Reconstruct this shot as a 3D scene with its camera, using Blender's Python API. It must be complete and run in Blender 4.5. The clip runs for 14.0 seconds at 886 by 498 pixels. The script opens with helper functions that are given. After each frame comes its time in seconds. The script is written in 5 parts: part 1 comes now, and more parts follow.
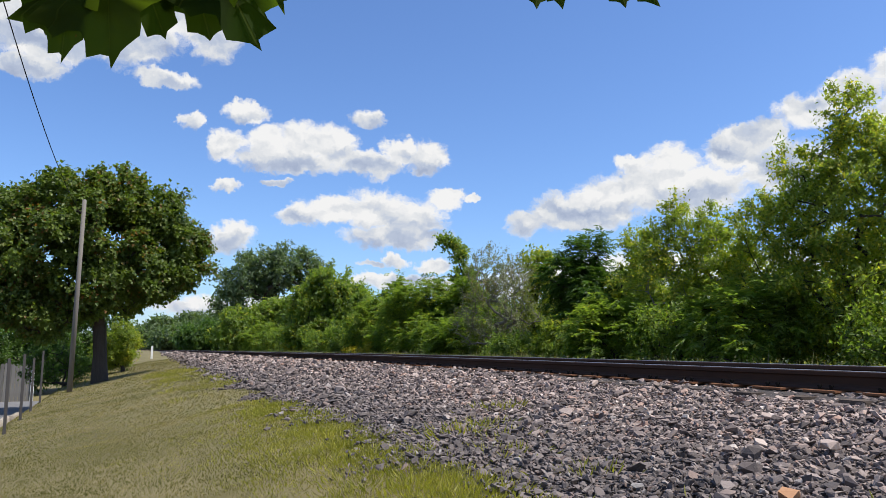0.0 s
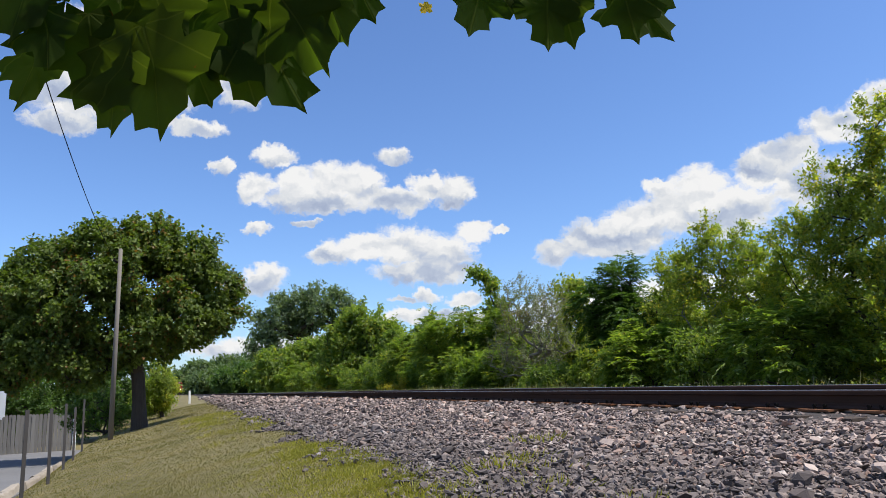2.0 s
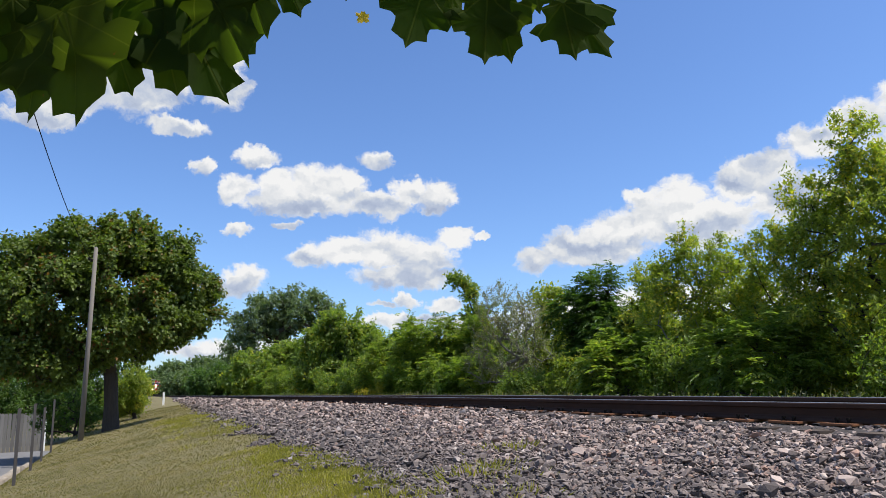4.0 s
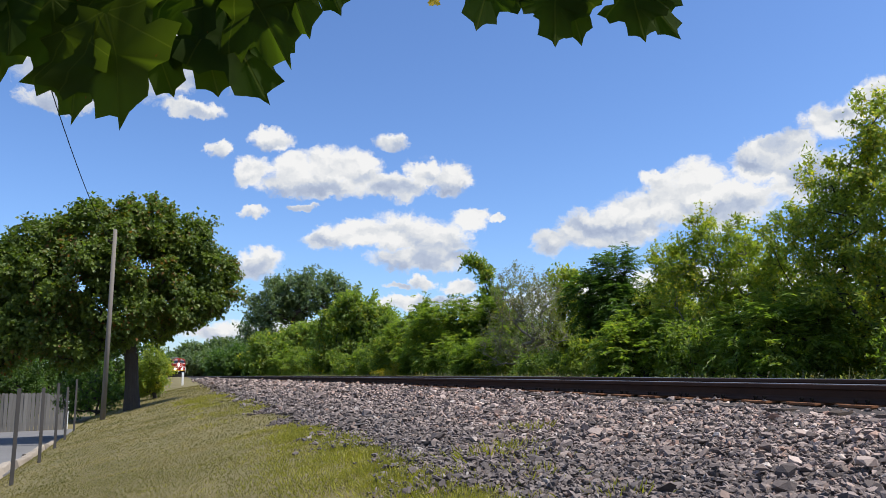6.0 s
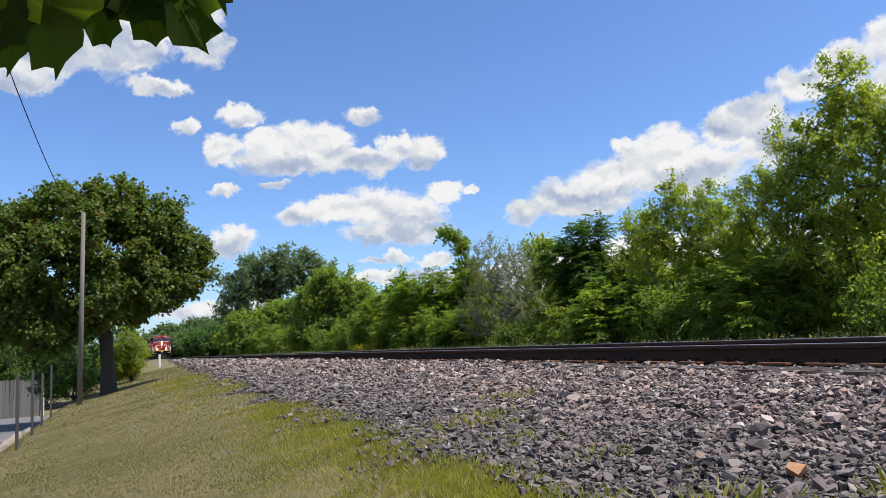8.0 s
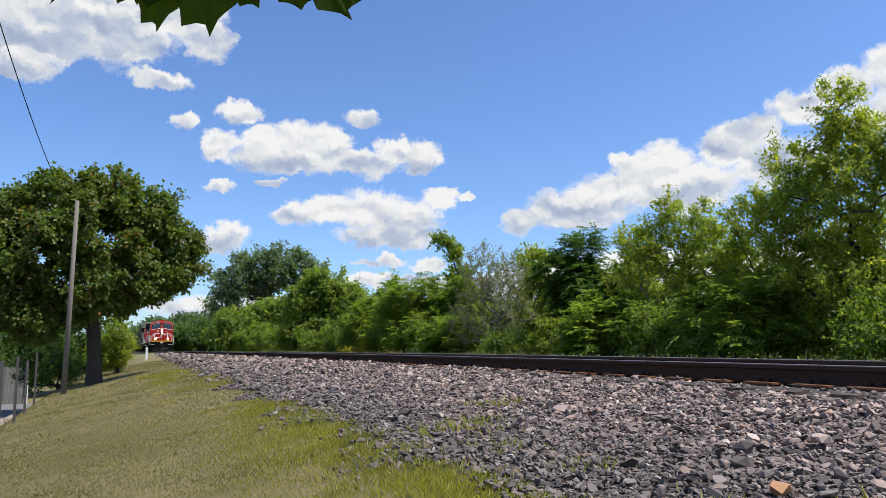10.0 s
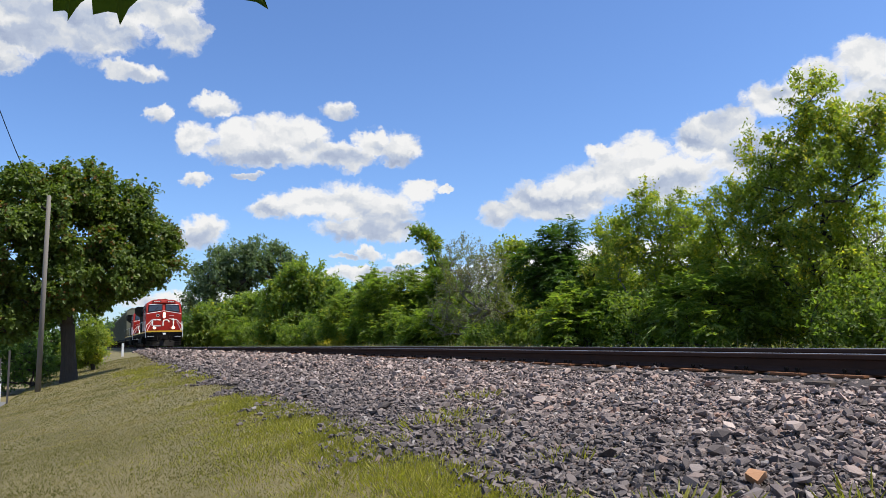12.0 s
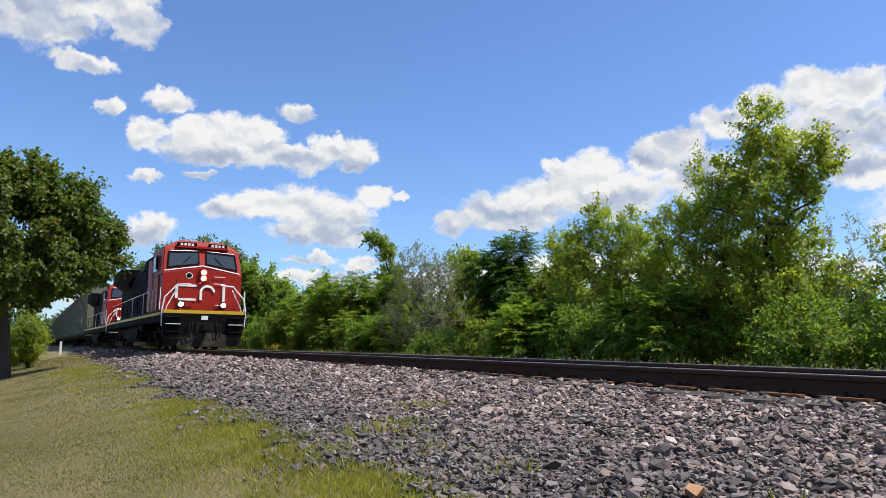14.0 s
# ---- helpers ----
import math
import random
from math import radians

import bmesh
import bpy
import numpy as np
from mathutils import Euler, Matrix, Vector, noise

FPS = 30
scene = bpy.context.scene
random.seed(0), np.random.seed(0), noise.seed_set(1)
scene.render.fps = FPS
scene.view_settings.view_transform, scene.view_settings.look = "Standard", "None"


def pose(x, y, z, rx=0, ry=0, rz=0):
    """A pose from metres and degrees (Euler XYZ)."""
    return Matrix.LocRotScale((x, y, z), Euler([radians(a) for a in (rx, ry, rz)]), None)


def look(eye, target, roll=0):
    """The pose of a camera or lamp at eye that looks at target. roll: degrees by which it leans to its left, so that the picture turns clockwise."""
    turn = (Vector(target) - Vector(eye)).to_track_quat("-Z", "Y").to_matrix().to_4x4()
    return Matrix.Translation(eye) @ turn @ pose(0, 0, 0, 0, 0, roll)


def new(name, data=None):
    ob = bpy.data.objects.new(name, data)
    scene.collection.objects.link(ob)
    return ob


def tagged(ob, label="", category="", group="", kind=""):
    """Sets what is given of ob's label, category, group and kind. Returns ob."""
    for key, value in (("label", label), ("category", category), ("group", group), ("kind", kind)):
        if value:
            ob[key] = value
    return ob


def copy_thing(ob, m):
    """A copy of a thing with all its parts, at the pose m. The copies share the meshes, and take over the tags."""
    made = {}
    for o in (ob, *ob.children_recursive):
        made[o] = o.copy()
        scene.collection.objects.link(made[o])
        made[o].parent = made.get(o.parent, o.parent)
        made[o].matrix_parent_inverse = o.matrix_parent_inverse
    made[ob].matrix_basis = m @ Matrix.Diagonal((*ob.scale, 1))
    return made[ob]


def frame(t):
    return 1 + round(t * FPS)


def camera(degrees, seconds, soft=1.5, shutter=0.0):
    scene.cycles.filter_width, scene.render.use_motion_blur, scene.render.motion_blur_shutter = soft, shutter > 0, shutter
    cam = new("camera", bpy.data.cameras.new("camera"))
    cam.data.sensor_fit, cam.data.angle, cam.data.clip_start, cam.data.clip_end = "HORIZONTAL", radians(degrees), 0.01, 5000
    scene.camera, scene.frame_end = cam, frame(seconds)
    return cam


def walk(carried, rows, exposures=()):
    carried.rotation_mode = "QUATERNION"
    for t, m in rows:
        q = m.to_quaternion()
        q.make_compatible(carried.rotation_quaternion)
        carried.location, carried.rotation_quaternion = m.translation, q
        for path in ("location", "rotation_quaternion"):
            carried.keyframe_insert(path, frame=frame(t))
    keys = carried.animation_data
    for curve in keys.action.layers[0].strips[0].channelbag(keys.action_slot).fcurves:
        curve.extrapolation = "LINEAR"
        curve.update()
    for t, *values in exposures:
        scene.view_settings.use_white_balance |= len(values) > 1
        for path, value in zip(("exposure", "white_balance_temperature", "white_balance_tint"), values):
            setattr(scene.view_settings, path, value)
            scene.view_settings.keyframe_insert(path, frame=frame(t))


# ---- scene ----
FOV = 63.71
PATH = [  # seconds, eye, tilt, lean, turn
    (0.0, -0.000, 0.000, 0.170, 97.78, -0.00, -24.10),
    (0.5, -0.015, -0.017, 0.172, 98.59, 0.15, -24.01),
    (1.0, -0.008, -0.017, 0.170, 99.82, 0.82, -23.66),
    (1.5, -0.003, -0.011, 0.168, 100.23, 1.06, -23.89),
    (2.0, 0.003, -0.002, 0.173, 100.51, 2.17, -21.31),
    (2.5, 0.018, -0.007, 0.168, 100.59, 3.36, -21.31),
    (3.0, 0.040, -0.008, 0.176, 100.27, 4.84, -23.33),
    (3.2, 0.046, -0.008, 0.177, 100.26, 4.15, -23.12),
    (5.3, 0.032, -0.012, 0.180, 101.96, -0.65, -24.46),
    (5.5, 0.030, -0.014, 0.184, 102.16, 0.04, -24.39),
    (6.0, 0.019, -0.018, 0.171, 99.47, 1.08, -21.84),
    (6.5, 0.014, -0.028, 0.169, 97.64, 0.62, -22.06),
    (7.0, 0.005, -0.024, 0.171, 97.52, 1.56, -21.75),
    (7.5, 0.006, -0.022, 0.163, 95.42, 3.79, -22.20),
    (8.0, 0.017, -0.016, 0.176, 97.23, 3.06, -23.57),
    (8.2, 0.007, -0.012, 0.182, 97.60, 2.15, -23.66),
    (10.3, 0.019, -0.005, 0.162, 97.55, 0.45, -24.45),
    (10.5, 0.019, -0.005, 0.162, 97.28, 0.72, -24.37),
    (11.0, 0.018, 0.006, 0.168, 96.92, 0.25, -24.93),
    (11.5, 0.025, 0.007, 0.163, 97.17, 0.71, -25.45),
    (12.0, 0.028, 0.004, 0.167, 97.06, 1.16, -26.06),
    (12.5, 0.022, 0.007, 0.169, 96.98, -0.10, -26.95),
    (13.0, 0.027, 0.005, 0.168, 97.26, -0.03, -28.09),
    (13.5, 0.032, 0.005, 0.166, 97.47, -0.32, -28.61),
    (14.0, 0.037, 0.014, 0.171, 97.68, -0.48, -30.03),
]
SWAY_BROAD = [  # seconds, place of the lowest leaf tip
    (0.0, -0.0189, 0.9516, 0.5173),
    (0.5, 0.0947, 0.8795, 0.4813),
    (1.0, -0.0133, 0.9186, 0.5138),
    (1.5, 0.0073, 0.9246, 0.4793),
    (2.0, 0.0046, 0.9203, 0.4854),
    (2.5, -0.1079, 0.9615, 0.5122),
    (3.0, -0.0225, 0.9420, 0.5844),
    (3.2, -0.0277, 0.9469, 0.5711),
    (5.3, -0.0205, 0.9554, 0.4633),
    (5.5, -0.0033, 0.9467, 0.4603),
    (6.0, -0.0203, 0.9271, 0.4770),
    (6.5, -0.0826, 0.9433, 0.5028),
    (7.0, -0.0580, 0.9305, 0.5201),
    (7.5, -0.0752, 0.9544, 0.5167),
    (8.0, -0.0530, 0.9594, 0.5256),
    (8.2, -0.0491, 0.9540, 0.5412),
    (10.3, 0.1269, 0.8868, 0.5518),
    (10.5, 0.1291, 0.8864, 0.5561),
    (11.0, 0.0434, 0.9435, 0.5464),
    (11.5, 0.1388, 0.9062, 0.5344),
    (12.0, 0.0555, 0.9465, 0.5638),
    (12.5, 0.0988, 0.9338, 0.5418),
    (13.0, -0.0408, 1.0130, 0.5595),
    (13.5, -0.0159, 1.0076, 0.5474),
    (14.0, -0.0286, 1.0259, 0.6478),
]
SWAY_SMALL = [
    (0.0, 0.3509, 0.7741, 0.5978),
    (0.5, 0.3541, 0.7458, 0.5906),
    (1.0, 0.3112, 0.7604, 0.5937),
    (1.5, 0.3056, 0.7685, 0.5946),
    (2.0, 0.3398, 0.7677, 0.5809),
    (2.5, 0.3293, 0.7711, 0.5833),
    (3.0, 0.3302, 0.7802, 0.6008),
    (3.2, 0.3300, 0.7844, 0.5926),
    (5.3, 0.3169, 0.7784, 0.5688),
    (5.5, 0.3253, 0.7731, 0.5640),
    (6.0, 0.3657, 0.7538, 0.5725),
    (6.5, 0.3481, 0.7535, 0.6038),
    (7.0, 0.3253, 0.7645, 0.6007),
    (7.5, 0.3426, 0.7734, 0.5898),
    (8.0, 0.3502, 0.7656, 0.6307),
    (8.2, 0.3402, 0.7654, 0.6488),
    (10.3, 0.3819, 0.7564, 0.6486),
    (10.5, 0.3839, 0.7581, 0.6445),
    (11.0, 0.3621, 0.7819, 0.6454),
    (11.5, 0.4045, 0.7640, 0.6439),
    (12.0, 0.3934, 0.7677, 0.6538),
    (12.5, 0.4027, 0.7640, 0.6543),
    (13.0, 0.4082, 0.7562, 0.6787),
    (13.5, 0.4043, 0.7591, 0.6796),
    (14.0, 0.3999, 0.7705, 0.7015),
]
cam = camera(FOV, 14.0, 0.55)
walk(cam, [(t, pose(x, y, z, rx, ry, rz)) for t, x, y, z, rx, ry, rz in PATH])

# ---------------------------------------------------------------- world, sun, exposure
SUN_AZ, SUN_EL = 126.0, 60.0      # degrees from +Y towards +X, degrees up
SUN_POWER, SKY_POWER, EXPOSURE = 4.8, 0.103, 0.36


class Nodes:
    """Short hand for wiring node trees."""

    def __init__(self, tree):
        self.tree = tree

    def add(self, kind):
        return self.tree.nodes.new(kind)

    def link(self, a, b):
        self.tree.links.new(a, b)

    def put(self, socket, value):
        if isinstance(value, bpy.types.NodeSocket):
            self.link(value, socket)
        elif value is not None:
            socket.default_value = value

    def math(self, op, a, b=None, c=None, clamp=False):
        n = self.add("ShaderNodeMath")
        n.operation, n.use_clamp = op, clamp
        for k, v in enumerate((a, b, c)):
            self.put(n.inputs[k], v)
        return n.outputs[0]

    def vec(self, op, a, b=None):
        n = self.add("ShaderNodeVectorMath")
        n.operation = op
        self.put(n.inputs[0], a)
        self.put(n.inputs[1], b)
        return n.outputs[0]

    def noise(self, vector, scale, detail=4.0, rough=0.55):
        n = self.add("ShaderNodeTexNoise")
        self.put(n.inputs["Vector"], vector)
        n.inputs["Scale"].default_value, n.inputs["Detail"].default_value, n.inputs["Roughness"].default_value = scale, detail, rough
        return n.outputs["Fac"]

    def ramp(self, fac, *stops):
        n = self.add("ShaderNodeValToRGB")
        while len(n.color_ramp.elements) < len(stops):
            n.color_ramp.elements.new(0.5)
        for e, (at, colour) in zip(n.color_ramp.elements, stops):
            e.position, e.color = at, (*colour, 1)
        self.put(n.inputs[0], fac)
        return n.outputs[0]

    def mix(self, fac, a, b, blend="MIX"):
        n = self.add("ShaderNodeMix")
        n.data_type, n.blend_type = "RGBA", blend
        self.put(n.inputs[0], fac)
        self.put(n.inputs[6], (*a, 1) if isinstance(a, tuple) else a)
        self.put(n.inputs[7], (*b, 1) if isinstance(b, tuple) else b)
        return n.outputs[2]

    def smooth(self, value, low, high):
        n = self.add("ShaderNodeMapRange")
        n.interpolation_type = "SMOOTHSTEP"
        self.put(n.inputs[0], value)
        n.inputs[1].default_value, n.inputs[2].default_value = low, high
        return n.outputs[0]


# fair-weather cumulus: base and height of each cloud, then its puffs
# (azimuth, elevation, half width, half height), all in degrees
CLOUDS = [
    (19.5, 10.0, [(3.5, 25.3, 3.7, 2.8), (-1.4, 22.7, 4.9, 2.5), (-6.3, 22.0, 4.5, 2.8), (5.6, 23.0, 2.2, 1.8), (0.6, 26.2, 3.0, 1.9), (-4.5, 25.5, 4.3, 2.2)]),
    (18.9, 2.0, [(1.8, 19.8, 2.9, .65), (-7.4, 19.3, 2.5, .95)]),
    (16.2, 1.6, [(4.0, 17.0, 1.1, .7)]), (17.0, 1.9, [(8.4, 18.0, 1.9, .95)]), (17.2, 1.6, [(17.8, 18.0, 1.4, .8)]),
    (11.6, 1.4, [(6.8, 12.3, 1.05, .55)]), (12.4, 1.0, [(10.9, 12.8, 1.35, .32)]),
    (13.2, 3.4, [(6.7, 15.5, 1.6, 1.3), (9.6, 15.6, 1.8, 1.55), (12.5, 16.1, 2.5, 1.65), (15.3, 15.7, 2.3, 1.75), (18.2, 14.4, 3.2, 1.15), (11.8, 14.4, 5.0, 1.05), (20.5, 15.7, 1.6, 1.25), (22.9, 15.0, 2.1, 1.35)]),
    (7.8, 3.9, [(12.7, 10.3, 2.1, 1.05), (15.4, 10.8, 2.7, 1.45), (18.6, 10.9, 3.2, 1.8), (21.6, 10.1, 2.8, 1.9), (24.6, 11.7, 1.6, 1.0), (20.2, 8.7, 4.8, 1.1), (26.5, 11.6, .75, .45)]),
    (6.6, 2.9, [(7.2, 8.5, 2.2, 1.3), (5.5, 7.7, 1.4, .9)]),
    (5.8, 1.6, [(20.2, 6.8, 1.3, .55), (18.3, 6.6, 1.0, .35), (23.3, 6.5, 1.75, .75)]),
    (4.2, 2.0, [(19.9, 5.2, 4.5, .7), (27, 4.6, 5.0, .9)]), (1.8, 2.2, [(4.9, 2.9, 3.2, .95), (12, 3.2, 5, .9)]),
    (8.6, 5.6, [(30.7, 9.8, 1.75, 1.2), (33.4, 10.6, 2.7, 1.6), (37.1, 11.3, 3.4, 2.0), (35.8, 10.2, 4.6, 1.4), (40.2, 12.2, 3.0, 2.0), (39.2, 14.0, 1.45, .8), (42.1, 13.4, 2.6, 2.0), (44.3, 11.8, 3.9, 2.2)]),
    (11.8, 9.0, [(46.9, 14.7, 2.5, 1.8), (48.9, 15.4, 1.7, 1.2), (52.0, 16.8, 2.4, 1.4), (54.8, 17.5, 2.3, 1.4), (58.3, 18.2, 2.5, 1.75), (61.2, 18.1, 2.4, 1.5), (59.6, 15.3, 5.1, 2.3), (62.2, 12.2, 3.9, 1.5), (50.6, 12.9, 4.4, 2.1)]),
    (3.0, 3.5, [(45, 5, 20, 2.4), (66, 9, 5, 3)]),
]


def build_world():
    world = bpy.data.worlds.new("sky")
    world.use_nodes = True
    scene.world = world
    k = Nodes(world.node_tree)
    world.node_tree.nodes.clear()
    sky = k.add("ShaderNodeTexSky")
    sky.sky_type, sky.sun_disc, sky.sun_elevation, sky.sun_rotation = "NISHITA", False, radians(SUN_EL), radians(SUN_AZ)
    sky.air_density, sky.dust_density, sky.ozone_density = 1.0, 0.6, 2.5
    ways = k.add("ShaderNodeTexCoord").outputs["Generated"]
    split = k.add("ShaderNodeSeparateXYZ")
    k.link(ways, split.inputs[0])
    across = k.math("MULTIPLY", k.math("ARCTAN2", split.outputs[0], split.outputs[1]), 180 / math.pi)
    up = k.math("MULTIPLY", k.math("ARCSINE", split.outputs[2]), 180 / math.pi)
    place = k.add("ShaderNodeCombineXYZ")
    k.link(across, place.inputs[0])
    k.link(up, place.inputs[1])
    p = place.outputs[0]
    # edges curl at two scales
    for scale, reach in ((0.42, 2.0), (1.5, 0.9), (4.2, 0.42), (11.0, 0.16)):
        curl = k.add("ShaderNodeTexNoise")
        k.link(place.outputs[0], curl.inputs["Vector"])
        curl.inputs["Scale"].default_value, curl.inputs["Detail"].default_value = scale, 2.0
        push = k.vec("MULTIPLY", k.vec("SUBTRACT", curl.outputs["Color"], (0.5, 0.5, 0.5)), (reach, reach * 0.8, 0.0))
        p = k.vec("ADD", p, push)
    bent = k.add("ShaderNodeSeparateXYZ")
    k.link(p, bent.inputs[0])
    side, rise = bent.outputs[0], bent.outputs[1]
    body, height = None, None
    for base, tall, puffs in CLOUDS:
        mine = None
        for a, e, w, h in puffs:
            u = k.math("DIVIDE", k.math("SUBTRACT", side, a), w)
            v = k.math("DIVIDE", k.math("SUBTRACT", rise, e), h)
            blob = k.math("SUBTRACT", 1.0, k.math("ADD", k.math("MULTIPLY", u, u), k.math("MULTIPLY", v, v)))
            mine = blob if mine is None else k.math("SMOOTH_MAX", mine, blob, 0.18)
        body = mine if body is None else k.math("MAXIMUM", body, mine)
        lift = k.math("DIVIDE", k.math("SUBTRACT", rise, base), tall)
        lift = k.math("MULTIPLY", lift, k.smooth(mine, -1.2, 0.0))
        height = lift if height is None else k.math("MAXIMUM", height, lift)
    stretch = k.vec("MULTIPLY", p, (1.0, 1.35, 1.0))
    billow = k.noise(stretch, 0.75, 5, 0.50)
    shifted = k.noise(k.vec("ADD", stretch, (0.25, 0.8, 0)), 0.38, 4, 0.42)
    plain = k.noise(stretch, 0.38, 4, 0.42)
    fine = k.noise(stretch, 2.6, 6, 0.6)
    # the rest of the sky, away from this view, carries the same kind of cloud
    away = k.smooth(k.math("ABSOLUTE", k.math("SUBTRACT", across, 25)), 45, 70)
    wild = k.math("MULTIPLY", k.math("SUBTRACT", k.noise(ways, 3.2, 4), 0.52), 6.0)
    body = k.math("MAXIMUM", body, k.math("SUBTRACT", k.math("MULTIPLY", wild, away), k.math("SUBTRACT", 1.0, away)))
    dense = k.math("ADD", k.math("ADD", body, k.math("MULTIPLY", k.math("SUBTRACT", billow, 0.45), 1.1)),
                   k.math("MULTIPLY", k.math("SUBTRACT", fine, 0.5), 0.55))
    cover = k.smooth(dense, -0.10, 0.62)
    relief = k.math("MULTIPLY", k.math("SUBTRACT", plain, shifted), 2.2)
    lit = k.math("ADD", k.math("MULTIPLY", height, 0.80), k.math("ADD", relief, 0.14))
    lit = k.math("ADD", lit, k.math("MULTIPLY", k.math("SUBTRACT", 1.0, k.smooth(dense, 0.1, 1.0)), 0.25))
    lit = k.math("ADD", lit, k.math("MULTIPLY", k.math("SUBTRACT", fine, 0.5), 0.06), clamp=True)
    cloud = k.ramp(lit, (0.0, (2.9, 3.4, 4.6)), (0.3, (3.8, 4.3, 5.3)), (0.60, (5.4, 5.6, 5.9)), (0.90, (6.8, 6.8, 6.8)))
    tint = k.mix(1.0, sky.outputs[0], SKY_TINT, "MULTIPLY")
    both = k.mix(cover, tint, cloud)
    back = k.add("ShaderNodeBackground")
    k.link(both, back.inputs[0])
    back.inputs[1].default_value = SKY_POWER
    k.link(back.outputs[0], k.add("ShaderNodeOutputWorld").inputs[0])


SKY_TINT = (0.86, 1.06, 1.39)
build_world()
sun_data = bpy.data.lights.new("sun", "SUN")
sun_data.energy, sun_data.angle, sun_data.color = SUN_POWER, radians(0.5), (1.0, 0.95, 0.87)
sun = new("sun", sun_data)
sun.matrix_world = look((math.sin(radians(SUN_AZ)) * 60, math.cos(radians(SUN_AZ)) * 60, math.tan(radians(SUN_EL)) * 60), (0, 0, 0))
scene.view_settings.exposure = EXPOSURE

# ---------------------------------------------------------------- materials


def material(name, rough=0.8, metal=0.0):
    m = bpy.data.materials.new(name)
    m.use_nodes = True
    k = Nodes(m.node_tree)
    shader = m.node_tree.nodes["Principled BSDF"]
    shader.inputs["Roughness"].default_value, shader.inputs["Metallic"].default_value = rough, metal
    where = k.add("ShaderNodeTexCoord").outputs["Object"]
    return m, k, shader, where


def bump(k, shader, height, strength, distance=0.01):
    b = k.add("ShaderNodeBump")
    b.inputs["Strength"].default_value, b.inputs["Distance"].default_value = strength, distance
    k.link(height, b.inputs["Height"])
    k.link(b.outputs[0], shader.inputs["Normal"])


def paint(name, colour, rough=0.45, dirt=(0.05, 0.045, 0.04), amount=0.35, gloss=0.3):
    """Painted metal with dust streaks and fine scuffs."""
    m, k, shader, where = material(name, rough)
    streak = k.noise(k.vec("MULTIPLY", where, (3.0, 3.0, 0.6)), 1.6, 6, 0.65)
    speck = k.noise(where, 22, 3)
    wear = k.math("ADD", k.smooth(streak, 0.45, 0.78), k.math("MULTIPLY", k.smooth(speck, 0.6, 0.75), 0.3))
    k.link(k.mix(k.math("MULTIPLY", wear, amount, clamp=True), colour, dirt), shader.inputs["Base Color"])
    k.link(k.math("ADD", k.math("MULTIPLY", streak, 0.3), rough - 0.15), shader.inputs["Roughness"])
    shader.inputs["Specular IOR Level"].default_value = gloss
    bump(k, shader, streak, 0.15, 0.004)
    return m


def leaf_material(name, dark, light, odd=None, odd_share=0.0, glow=0.45):
    """Leaves: each its own green, lit through from behind."""
    m, k, shader, where = material(name, 0.5)
    each = k.add("ShaderNodeNewGeometry").outputs["Random Per Island"]
    blotch = k.noise(where, 0.9, 3)
    fac = k.math("ADD", k.math("MULTIPLY", each, 0.6), k.math("MULTIPLY", k.math("SUBTRACT", blotch, 0.3), 0.9), clamp=True)
    colour = k.mix(fac, dark, light)
    if odd:
        flag = k.math("GREATER_THAN", k.math("FRACT", k.math("MULTIPLY", each, 37.7)), 1 - odd_share)
        patch = k.math("MULTIPLY", flag, k.smooth(k.noise(where, 0.7, 2), 0.42, 0.6))
        colour = k.mix(patch, colour, odd)
    k.link(colour, shader.inputs["Base Color"])
    shader.inputs["Specular IOR Level"].default_value = 0.35
    through_light = k.add("ShaderNodeBsdfTranslucent")
    k.link(k.mix(1.0, colour, (1.75, 1.95, 0.60), "MULTIPLY"), through_light.inputs[0])
    both = k.add("ShaderNodeMixShader")
    both.inputs[0].default_value = glow
    k.link(shader.outputs[0], both.inputs[1])
    k.link(through_light.outputs[0], both.inputs[2])
    k.link(both.outputs[0], m.node_tree.nodes["Material Output"].inputs[0])
    return m


def bark(name, a, b):
    m, k, shader, where = material(name, 0.9)
    ridge = k.noise(k.vec("MULTIPLY", where, (9, 9, 1.3)), 2.2, 6, 0.7)
    k.link(k.mix(ridge, a, b), shader.inputs["Base Color"])
    bump(k, shader, ridge, 0.8, 0.03)
    return m


